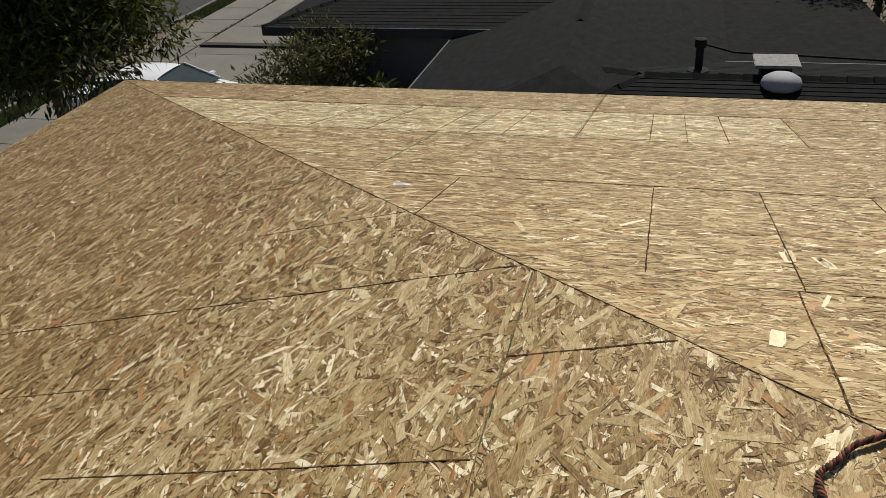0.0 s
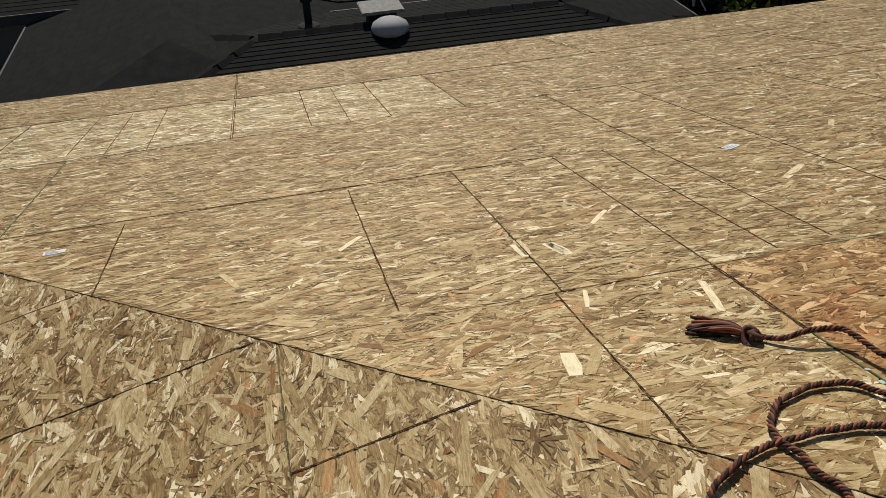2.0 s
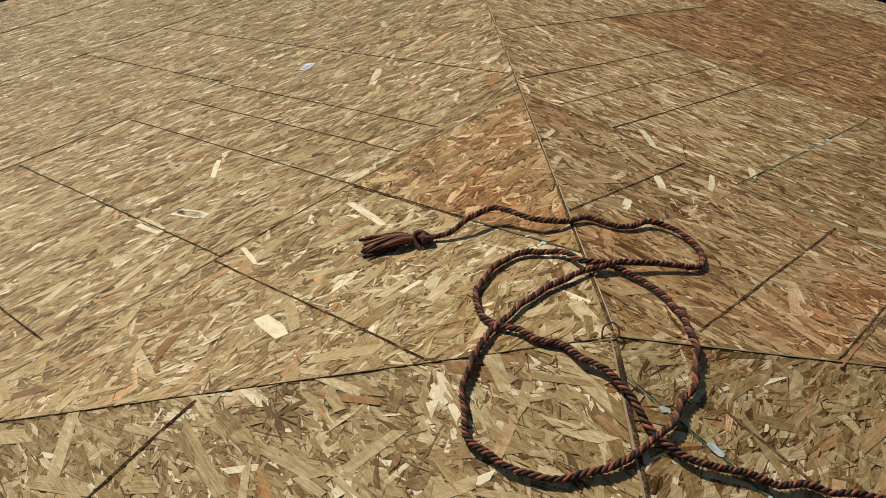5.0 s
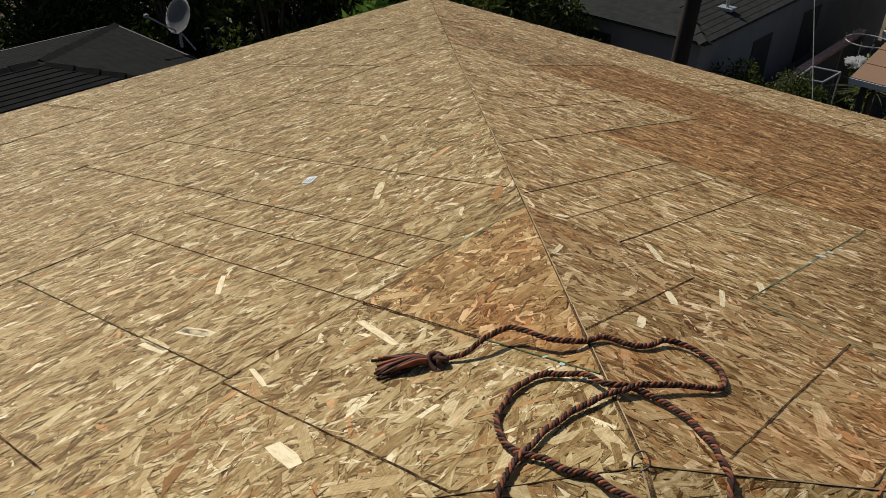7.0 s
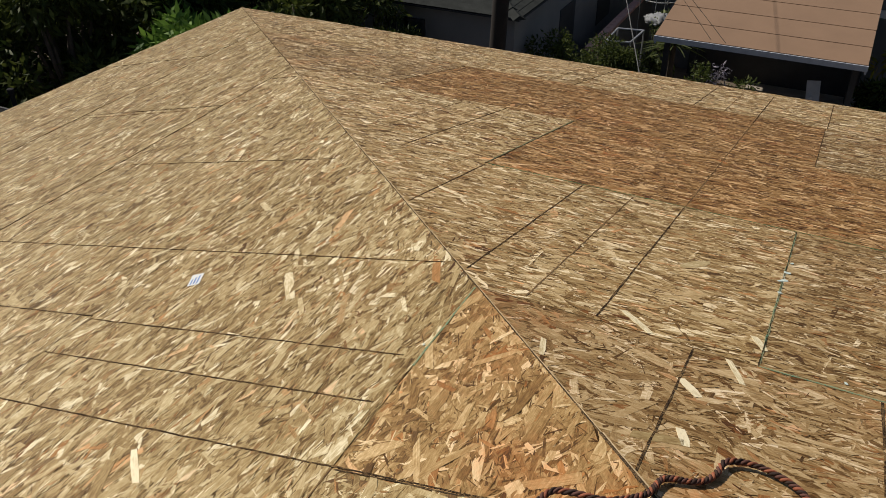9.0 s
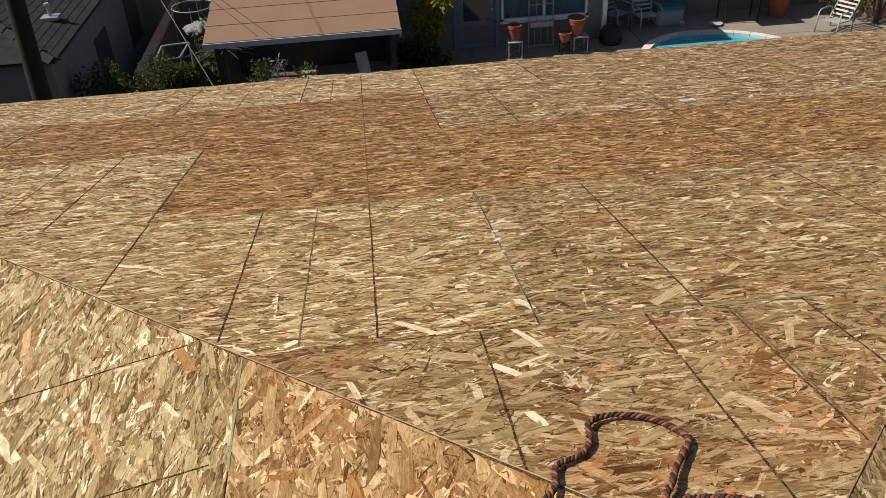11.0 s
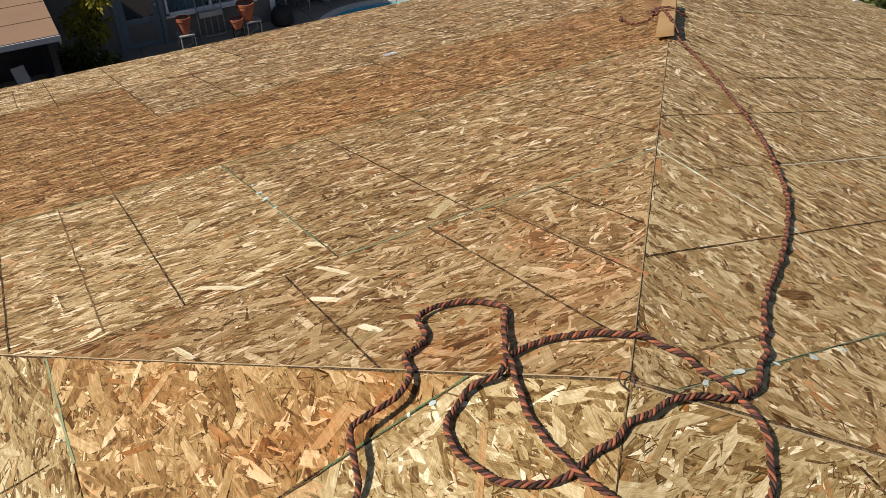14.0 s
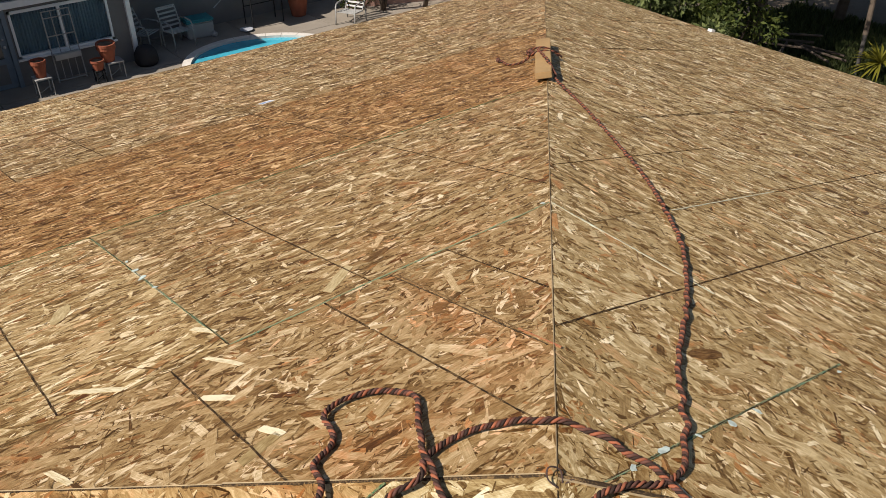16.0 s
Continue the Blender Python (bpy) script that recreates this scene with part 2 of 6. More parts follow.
def strand_panel(poly, material, wide, cover, coarse, lively, strips=0.0):
    """One sheet: a slab, and on its face the pressed strands, each a thin flake of its own a fraction of a millimetre proud."""
    rs, n = STRANDS, len(poly)
    p = np.array(poly)
    verts = [*((x, y, 0.0) for x, y in poly), *((x, y, -0.0115) for x, y in poly)]
    faces = [tuple(range(n)), tuple(range(2 * n - 1, n - 1, -1))] + [(i, i + n, (i + 1) % n + n, (i + 1) % n) for i in range(n)]
    lo, hi = p.min(0), p.max(0)
    count = int(np.prod(hi - lo) * 6400 * cover)
    big = rs.rand(count)
    pick = lambda *v: np.select([big > 0.987, big > 0.64, big > 0.34], v[:3], v[3])
    length = pick(rs.uniform(0.07, 0.12, count), rs.lognormal(-2.38, 0.33, count), rs.lognormal(-2.75, 0.4, count), rs.lognormal(-2.95, 0.42, count)).clip(0.012, 0.18)
    fate = rs.rand(count)
    shade = np.select([fate < 0.06, fate < 0.16], [rs.normal(0.80, 0.08, count), rs.normal(0.27, 0.07, count)], rs.normal(0.49, 0.13, count))
    shade = np.where((big > 0.987) & (fate > 0.3), rs.normal(0.55, 0.10, count), shade)
    # thin, short dark slivers: the shade in splits between strands, put into their tone
    shade = np.where((big < 0.24), rs.normal(0.12, 0.09, count), shade)
    rust = np.where(rs.rand(count) < 0.08, rs.uniform(0.4, 1.0, count), 0.0)
    width = pick(rs.uniform(0.024, 0.044, count), rs.lognormal(-4.25, 0.40, count), rs.lognormal(-4.9, 0.42, count), rs.lognormal(-5.95, 0.38, count)).clip(0.0012, 0.036)
    # the north and east rows towards the eaves are of a coarser make, the west ones of an even one
    width, length, shade = width * (1 + 0.35 * coarse), length * (1 + 0.35 * coarse), 0.48 + (shade - 0.48) * lively
    # long blunt strips pressed on last
    strip = rs.rand(count) < strips
    length = np.where(strip, rs.lognormal(-2.28, 0.28, count).clip(0.06, 0.17), length)
    width = np.where(strip, rs.uniform(0.012, 0.029, count), width)
    shade = np.where(strip, np.where(fate < 0.3, rs.normal(0.37, 0.05, count), rs.normal(0.58, 0.06, count)), shade)
    if material is OSB_RED:
        shade = np.where(fate < 0.07, rs.normal(0.80, 0.08, count), shade)
    angle = np.radians(np.where(rs.rand(count) < (0.66 if wide > 40 else 0.88), rs.normal(0, wide * 0.66, count), rs.uniform(-90, 90, count)))
    angle = np.where(strip, np.radians(rs.normal(0, wide * 0.8, count)), angle)
    at = rs.uniform(lo, hi, (count, 2))
    along, across = np.stack([np.cos(angle), np.sin(angle)], 1), np.stack([-np.sin(angle), np.cos(angle)], 1)
    # outline of six points: split or slanted ends, a waist, and all corners a little off
    outline = ((-1, -1), (0, -1), (1, -1), (1, 1), (0, 1), (-1, 1))
    slant = rs.normal(0, 0.22, (count, 2)) * width[:, None] * 2.2
    taper = np.where(rs.rand(count, 2) < 0.3, rs.uniform(0.1, 0.6, (count, 2)), rs.uniform(0.7, 1.0, (count, 2)))
    taper = np.where(strip[:, None], rs.uniform(0.8, 1.0, (count, 2)), taper)
    ring = []
    for su, sv in outline:
        end = 0 if su < 0 else 1
        u = length / 2 * su * rs.uniform(0.86, 1.0, count) + (slant[:, end] * sv if su else length * rs.uniform(-0.2, 0.2, count))
        w = width / 2 * sv * (taper[:, end] if su else rs.uniform(0.85, 1.12, count))
        ring.append((u, w))
    quad = np.stack([at + along * u[:, None] + across * w[:, None] for u, w in ring], 1)
    grid = np.stack([np.stack([u, w], 1) for u, w in ring], 1)
    inside = np.ones(count, bool)
    for a, b in zip(p, np.roll(p, -1, 0)):
        side = np.array([-(b - a)[1], (b - a)[0]]) / (np.linalg.norm(b - a) + 1e-9)
        if ((p.mean(0) - a) @ side) < 0:
            side = -side
        off = (quad - a) @ side - 0.0008
        inside &= ((at - a) @ side) > 0
        quad = quad - np.minimum(off, 0)[..., None] * side
    quad, grid, mark = quad[inside], grid[inside], np.stack([shade, rust], 1)[inside]
    count = len(quad)
    level = np.where(big[inside] < 0.34, 0.35 + 0.65 * rs.rand(count), rs.rand(count) * 0.62 + 0.38 * big[inside]) * 0.0010
    level = np.where(strip[inside], rs.uniform(0.0013, 0.0017, count), level)
    tilt = rs.normal(0, 0.06, (count, 2)).clip(-0.15, 0.15)
    tilt = np.where(strip[inside][:, None], tilt * 0.15, tilt)
    rel = quad - quad.mean(1, keepdims=True)
    z = level[:, None] + np.clip((rel * tilt[:, None]).sum(-1), -0.0007, 0.0007) + 0.0007
    me = bpy.data.meshes.new("osb_panel")
    me.from_pydata(verts, [], faces)
    uv = me.uv_layers.new(name="strand")
    flat = [c for f in faces for c in (verts[i][:2] for i in f)]
    uv.data.foreach_set("uv", np.array(flat, np.float32).ravel())
    me.uv_layers.new(name="shade").data.foreach_set("uv", np.tile(np.array([0.42, 0.0], np.float32), len(flat)))
    me.materials.append(material)
    ob = new("osb_panel", me)
    ob.parent = roof_deck
    flakes = bpy.data.meshes.new("strands")
    flakes.from_pydata(np.concatenate([quad.reshape(-1, 2), z.reshape(-1, 1)], 1).tolist(), [], np.arange(count * 6).reshape(-1, 6).tolist())
    uv = flakes.uv_layers.new(name="strand")
    uv.data.foreach_set("uv", grid.ravel().astype(np.float32))
    flakes.uv_layers.new(name="shade").data.foreach_set("uv", np.repeat(mark, 6, 0).ravel().astype(np.float32))
    flakes.materials.append(material)
    top = tagged(new("strands", flakes), kind="stuff")
    top.parent = ob
    return ob


COARSE = [(0.0, 0.86, 0.014), (0.1, 0.98), (0.5, 1.14), (0.7, 1.2), (0.8, 1.2)]
CHIPPY = [(-0.5, 1.05, 0.026), (-0.5, 1.05, 0.026), (-0.5, 1.0, 0.03), (0.0, 0.9, 0.03), (0.0, 0.9, 0.03)]
EVEN = [(0.0, 0.9, 0.016), (0.0, 0.90, 0.007), (0.1, 0.92), (0.3, 0.92), (0.3, 0.92)]


def build_deck():
    gap = 0.0007
    for face, (m, sign) in FACE.items():
        for row in range(5):
            r0, r1 = EDGES[row], EDGES[row + 1]
            cuts = [-9.0, *JOINTS[face][row], 9.0]
            for i in range(len(cuts) - 1):
                u0, u1 = sorted((cuts[i] * sign, cuts[i + 1] * sign))
                poly = [(u0 + gap, r0 / C_ + gap), (u1 - gap, r0 / C_ + gap), (u1 - gap, r1 / C_ - gap), (u0 + gap, r1 / C_ - gap)]
                poly = clip(poly, lambda p: p[1] * C_ - p[0] - 0.0006)
                poly = clip(poly, lambda p: p[1] * C_ + p[0] - 0.0006)
                if len(poly) < 3:
                    continue
                cx, cy = sum(p[0] for p in poly) / len(poly), sum(p[1] for p in poly) / len(poly)
                local = [(x - cx, y - cy) for x, y in poly]
                kind = BOARD_KIND.get((face, row, i), OSB_TAN)
                make = {"south": CHIPPY, "west": EVEN}.get(face, COARSE)[row] if kind is not OSB_RED else (0.0, 1.15)
                wide = 44.0 if (face in ("south",) or row == 0) else 25.0
                ob = strand_panel(local, kind, wide, (1.0, 1.0, 0.85, 0.55, 0.55)[row], *make)
                ob.matrix_basis = m @ Matrix.Translation((cx, cy, 0))
    # rafters and framing below, seen only as dark in the joints
    bm = bmesh.new()
    tip = bm.verts.new((0, 0, -0.016))
    h = HALF - 0.03
    ring = [bm.verts.new((x, y, -SLOPE * h - 0.016)) for x, y in ((-h, -h), (h, -h), (h, h), (-h, h))]
    for i in range(4):
        bm.faces.new((tip, ring[i], ring[(i + 1) % 4]))
    low = [bm.verts.new((v.co.x, v.co.y, v.co.z - 0.14)) for v in ring]
    for i in range(4):
        bm.faces.new((ring[i], low[i], low[(i + 1) % 4], ring[(i + 1) % 4]))
    bm.faces.new(low)
    part("framing", bm, DARK_WOOD, roof_deck)


build_deck()

# lines on the boards: face, plan place along the eave, from and to in plan metres from the peak, kind
LINES = [
    ("west", -0.605, 0.96, 2.06, "b"), ("west", -0.22, 0.23, 0.90, "b"), ("west", 0.205, 0.51, 2.08, "m"), ("west", 0.41, 0.93, 2.08, "m"), ("west", 0.585, 0.95, 2.08, "m"),
    ("west", 1.02, 1.06, 3.25, "m"), ("west", 1.79, 1.95, 3.15, "m"), ("west", 2.55, 3.5, 4.4, "t"), ("west", -1.405, 1.41, 2.06, "b"), ("west", -1.05, 3.28, 4.44, "b"),
    ("west", -0.65, 3.29, 4.42, "b"), ("west", -0.45, 3.28, 4.40, "t"), ("west", -0.235, 3.28, 4.44, "b"), ("west", -1.47, 3.28, 4.44, "t"), ("west", -1.675, 3.3, 4.4, "t"), ("west", -1.87, 3.4, 4.4, "t"),
    ("west", -2.68, 3.3, 4.4, "t"), ("west", -3.1, 3.4, 4.4, "t"), ("west", -1.06, 4.47, 5.6, "t"), ("west", 1.35, 4.47, 5.55, "t"),
    ("south", -0.505, 0.52, 0.905, "b"), ("south", -0.16, 0.915, 2.05, "m"), ("south", -0.53, 2.1, 2.55, "t"), ("south", -1.44, 1.45, 2.05, "t"), ("south", 0.25, 0.3, 0.9, "b"),
    ("north", -1.40, 1.42, 2.07, "b"), ("north", -0.98, 1.0, 2.07, "b"), ("north", -0.775, 0.93, 2.07, "t"), ("north", -0.58, 0.93, 2.07, "b"), ("north", -0.58, 2.1, 4.15, "t"), ("north", -0.58, 4.2, 5.5, "b"),
    ("north", 0.235, 0.91, 2.07, "b"), ("north", 1.023, 1.04, 2.07, "m"), ("north", 1.44, 1.47, 2.06, "m"), ("north", -0.33, 0.34, 0.9, "b"), ("north", 0.085, 0.15, 0.9, "b"), ("north", 0.30, 0.41, 0.88, "t"), ("north", 0.485, 0.5, 0.9, "b"),
    ("north", -0.17, 4.46, 5.55, "b"), ("north", 0.235, 3.28, 4.34, "b"), ("north", -0.99, 4.5, 5.58, "b"), ("north", -0.79, 4.44, 5.4, "t"), ("north", 0.64, 4.5, 5.6, "b"), ("north", 1.10, 3.2, 4.45, "t"),
    ("north", 1.5, 3.4, 5.57, "t"), ("north", 1.75, 3.5, 4.38, "m"), ("north", -1.8, 2.12, 3.25, "b"), ("north", -2.05, 2.4, 3.2, "t"), ("north", 1.036, 3.1, 4.3, "m"), ("north", -1.4, 4.5, 5.5, "t"), ("north", -2.0, 4.5, 5.5, "t"),
    ("north", 0.30, 0.28, 0.41, "r"), ("east", 0.355, 0.36, 2.05, "b"), ("east", 1.165, 1.18, 2.17, "m"), ("east", 1.554, 2.1, 4.3, "m"), ("east", 0.732, 1.95, 2.95, "m"), ("east", 1.15, 3.26, 3.85, "t"), ("east", 0.03, 0.2, 0.4, "t"), ("east", -0.38, 0.39, 0.9, "b"),
]
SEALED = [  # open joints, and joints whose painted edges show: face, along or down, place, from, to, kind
    ("west", "d", -0.20, 0.91, 2.08, "d"), ("west", "d", 0.203, 0.21, 0.52, "G"), ("west", "d", -1.84, 2.1, 3.26, "g"), ("west", "a", 0.906, 0.55, 0.9, "g"),
    ("north", "d", -0.18, 0.92, 2.06, "g"), ("north", "a", 0.906, -0.18, 0.9, "g"), ("north", "a", 2.088, -1.4, 1.9, "G"), ("north", "d", -1.41, 2.1, 3.25, "g"), ("south", "a", 0.906, -0.89, -0.2, "d"),
    ("east", "d", -0.05, 0.06, 0.91, "g"), ("east", "d", 0.735, 1.3, 1.95, "p"), ("east", "a", 0.906, 0.3, 0.9, "p"), ("north", "d", -0.18, 1.35, 1.62, "p"), ("west", "a", 0.906, -0.2, 0.2, "t"), ("west", "a", 3.32, -2.2, -0.6, "p"),
    ("west", "a", 2.10, -2.05, 0.22, "J"), ("south", "d", -0.94, 2.1, 3.25, "j"), ("west", "a", 4.47, -4.4, 0.9, "j"), ("west", "a", EDGES[3], 0.5, 2.6, "J"), ("west", "a", EDGES[4], 0.9, 2.7, "J"), ("west", "d", -1.06, 3.27, 5.55, "j"), ("north", "d", -1.405, 2.1, 3.25, "j"),
]


def build_lines():
    rnd = random.Random(5)
    kinds = {"b": (0.0052, CHALK_BLACK), "t": (0.0045, CHALK_THIN), "m": (0.0042, CHALK_BLACK), "r": (0.004, CHALK_RED), "g": (0.0055, EDGE_TEAL), "G": (0.0055, EDGE_GREEN), "d": (0.0034, EDGE_DULL), "p": (0.006, CHALK_PALE), "j": (0.0034, JOINT), "J": (0.0055, JOINT)}
    joints = []
    for face, rows in JOINTS.items():
        for row in range(5):
            if row > {"west": 2, "east": 1, "north": 9, "south": 9}[face]:
                joints.append((face, "a", EDGES[row], -EDGES[row] + 0.01, EDGES[row] - 0.01, "j"))
            for u in rows[row]:
                if abs(u) < EDGES[row + 1] - 0.05 and (face, row) != ("east", 1) and (face != "south" or row == 1):
                    joints.append((face, "d", u, max(EDGES[row], abs(u) + 0.02), EDGES[row + 1] - 0.01, "j"))
    todo = joints + [(f, "d", u, a, b, k) for f, u, a, b, k in LINES] + SEALED
    for face, way, u, a, b, k in todo:
        m, sign = FACE[face]
        w, mat = kinds[k]
        bm = bmesh.new()
        n = max(3, int((b - a) / 0.05))
        prev = None
        for i in range(n + 1):
            s = (a + (b - a) * i / n)
            c, hw = u + rnd.uniform(-0.0012, 0.0012), w / 2 * rnd.uniform(0.7, 1.15)
            if way == "d":
                pair = [(sign * (c - hw), s / C_), (sign * (c + hw), s / C_)]
            else:
                pair = [(sign * s, (c - hw) / C_), (sign * s, (c + hw) / C_)]
            vs = [bm.verts.new((x, y, z)) for x, y in pair for z in (-0.001, 0.0029)]
            if prev:
                bm.faces.new((prev[1], prev[3], vs[3], vs[1]))
                bm.faces.new((prev[0], prev[1], vs[1], vs[0]))
                bm.faces.new((prev[3], prev[2], vs[2], vs[3]))
            prev = vs
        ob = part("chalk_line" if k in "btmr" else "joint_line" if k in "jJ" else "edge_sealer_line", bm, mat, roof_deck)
        ob.matrix_basis = m


build_lines()

# the boards meet along the hips in an open joint; by the peak the gap is wider and shows one sawn edge
SAWN = simple("pale_sawn_board_edge", (0.38, 0.28, 0.155), 0.8, var=0.3, scale=30.0, fine=300)


def hip_joint(sx, sy, d0, d1, wide, sawn=0.0):
    """A dark joint along the hip towards (sx, sy); sawn: width of the pale edge that stands proud beside it."""
    rnd, bm, edge = random.Random(7), bmesh.new(), bmesh.new()
    n = int((d1 - d0) / 0.06) + 2
    prev = last = None
    for k in range(n + 1):
        d = d0 + (d1 - d0) * k / n
        w = wide / 2 * rnd.uniform(0.75, 1.2)
        z = deck_z(d, d) + 0.0027
        mid_, a, b = (sx * d, sy * d, z + 0.0004), (sx * (d + w), sy * (d - w), z - 0.25 * w), (sx * (d - w), sy * (d + w), z - 0.25 * w)
        row = [bm.verts.new(p) for p in (a, mid_, b)] + [bm.verts.new((p[0], p[1], p[2] - 0.006)) for p in (a, b)]
        if prev:
            for i, j in ((0, 1), (1, 2), (3, 0), (2, 4)):
                bm.faces.new((prev[i], prev[j], row[j], row[i]))
        prev = row
        if sawn:
            q = w + sawn * rnd.uniform(0.7, 1.2)
            line = [edge.verts.new(p) for p in ((sx * (d - w), sy * (d + w), z - 0.25 * w + 0.0002), (sx * (d - q), sy * (d + q), z - 0.25 * q + 0.0012), (sx * (d - q), sy * (d + q), z - 0.25 * q - 0.006))]
            if last:
                for i in (0, 1):
                    edge.faces.new((last[i], last[i + 1], line[i + 1], line[i]))
            last = line
    part("hip_joint", bm, JOINT, roof_deck)
    if sawn:
        part("sawn_edge", edge, SAWN, roof_deck)
    else:
        edge.free()


hip_joint(-1, -1, 0.02, HALF - 0.02, 0.0014)
hip_joint(1, 1, 0.02, HALF - 0.02, 0.0010, 0.0016)
hip_joint(-1, 1, 0.015, 0.42, 0.0048, 0.0018)
hip_joint(-1, 1, 0.42, 1.2, 0.0022, 0.0014)
hip_joint(-1, 1, 1.2, 3.2, 0.0010, 0.0022)
hip_joint(-1, 1, 3.2, HALF - 0.02, 0.0022)
hip_joint(1, -1, 0.0, 0.45, 0.0070, 0.0032)
hip_joint(1, -1, 0.45, HALF - 0.02, 0.0018, 0.0028)

# blots of pale sealer beside the green edges: face, place along the eave, from the peak, size
CHALK_WHITE = simple("pale_sealer_blot", (0.46, 0.53, 0.48), 0.9, var=0.25, scale=60.0)
BLOTS = [
    ("east", -0.048, 0.228, 0.017), ("east", -0.051, 0.136, 0.012), ("east", -0.061, 0.431, 0.014), ("east", -0.053, 0.33, 0.008), ("east", -0.062, 0.523, 0.011), ("east", -0.067, 0.87, 0.009),
    ("north", -0.173, 1.613, 0.017), ("north", -0.179, 1.533, 0.020), ("north", -0.167, 1.712, 0.012), ("north", -0.178, 1.424, 0.010), ("north", 0.009, 0.944, 0.010), ("north", 0.883, 0.918, 0.010),
    ("west", -0.647, 0.90, 0.007), ("west", 0.202, 0.339, 0.007), ("west", 0.195, 0.292, 0.010), ("west", 0.632, 0.92, 0.005), ("west", 0.17, 0.224, 0.008),
]


def build_blots():
    rnd = random.Random(17)
    for face, u, r, size in BLOTS:
        m, sign = FACE[face]
        n, turn = 9, rnd.uniform(0, 3)
        ring = [(size * k * math.cos(a), 0.6 * size * k * math.sin(a)) for a, k in ((2 * math.pi * i / n, rnd.uniform(0.55, 1.1)) for i in range(n))]
        blot = part("sealer_blot", prism(ring, 0.0, 0.0006), CHALK_WHITE, roof_deck)
        blot.matrix_basis = m @ Matrix.Translation((u * sign, r / C_, 0.0030)) @ Matrix.Rotation(turn, 4, "Z")


build_blots()

# walls of our own house under the roof, with an open eave
house_wall = part("wall_house", boxed(-HALF + 0.45, HALF - 0.45, -HALF + 0.45, HALF - 0.45, GROUND - 0.1, -1.58), STUCCO)
tagged(house_wall, "grey stucco wall of the house below the roof", "wall", kind="structure")
# ---- materials out of doors ----
EARTH = simple("dry_earth", (0.13, 0.10, 0.07), 0.95, scale=0.6, fine=12, bump=0.4, dist=0.02)
WALK = simple("weathered_street_concrete", (0.15, 0.138, 0.115), 0.95, var=0.22, scale=0.9, fine=30, bump=0.3, dist=0.004)
ASPHALT = simple("asphalt", (0.024, 0.024, 0.024), 0.9, var=0.25, scale=1.0, fine=80, bump=0.4, dist=0.006)
SHINGLE = simple("dark_grey_roof_tile", (0.0125, 0.0132, 0.0135), 0.95, var=0.45, scale=5.0, fine=45, bump=0.4, dist=0.006, spec=0.06)
SHINGLE_GREY = simple("grey_roof_tile", (0.031, 0.033, 0.031), 0.95, var=0.35, scale=5.0, fine=45, bump=0.4, dist=0.006, spec=0.06)
FASCIA = simple("dark_fascia", (0.035, 0.035, 0.038), 0.7)
WALL_GREY = simple("weathered_grey_stucco", (0.175, 0.168, 0.16), 0.95, var=0.12, scale=2.0, fine=60, bump=0.4, dist=0.006)
WALL_TAN = simple("beige_stucco", (0.20, 0.19, 0.182), 0.95, var=0.12, scale=2.0, fine=60, bump=0.4, dist=0.006)
PINK_WALL = simple("pink_masonry", (0.50, 0.30, 0.24), 0.95, var=0.2, scale=3.0, fine=50, bump=0.4, dist=0.006)
TERRACOTTA = simple("terracotta", (0.28, 0.083, 0.043), 0.85, var=0.2, scale=9.0)
TAN_ROOF = simple("tan_roll_roofing", (0.225, 0.138, 0.084), 0.9, var=0.10, scale=1.5, fine=90, bump=0.3)
GALV = simple("galvanised_metal", (0.42, 0.43, 0.44), 0.45, 0.6, var=0.12)
OLD_TIN = simple("weathered_tin", (0.11, 0.11, 0.105), 0.7, 0.0, var=0.6, scale=14.0)
GREY_METAL = simple("grey_painted_metal", (0.40, 0.42, 0.46), 0.5, 0.0, var=0.15)
BLACK_PIPE = simple("black_pipe", (0.02, 0.02, 0.02), 0.9, spec=0.15)
BARK = simple("bark", (0.10, 0.075, 0.055), 0.95, var=0.35, scale=7.0, bump=0.6, dist=0.01)
POLE_WOOD = simple("creosoted_pole", (0.022, 0.017, 0.014), 0.9, var=0.3, scale=5.0)
BROWN_WOOD = simple("brown_stained_wood", (0.15, 0.07, 0.045), 0.8, var=0.25, scale=4.0)
PINE = simple("new_pine", (0.36, 0.225, 0.095), 0.7, var=0.2, scale=6.0)
WATER = simple("pool_water", (0.06, 0.40, 0.52), 0.08, var=0.3, scale=1.2, bump=0.15, dist=0.02, spec=0.5, fine=5.0)
TEAL = simple("teal_plastic", (0.03, 0.22, 0.24), 0.5)
CAR_WHITE = simple("white_car_paint", (0.70, 0.71, 0.73), 0.18, var=0.03, bump=0.0)
RUBBER = simple("black_rubber", (0.018, 0.018, 0.018), 0.8)
DARK_CLOTH = simple("dark_cover", (0.02, 0.02, 0.022), 0.85)
CURTAIN = simple("pale_blue_curtain", (0.13, 0.185, 0.215), 0.9, var=0.15, scale=14.0)
PAPER = simple("white_paper", (0.62, 0.62, 0.60), 0.7, var=0.05)
BLUE_INK = simple("blue_print", (0.12, 0.22, 0.45), 0.7)


def glass(name, col):
    m = Nodes(name, 0.04, 0.0, 0.6)
    v = m.coords()
    m.color(m.ramp(m.noise(v, 3.0), [(0.3, tuple(c * 0.8 for c in col)), (0.7, col)]))
    return m.mat


def clear_glass(name):
    m = Nodes(name, 0.03, 0.0, 0.5)
    m.bsdf.inputs["Transmission Weight"].default_value = 1.0
    m.bsdf.inputs["IOR"].default_value = 1.1
    m.color((0.85, 0.92, 0.95, 1))
    return m.mat


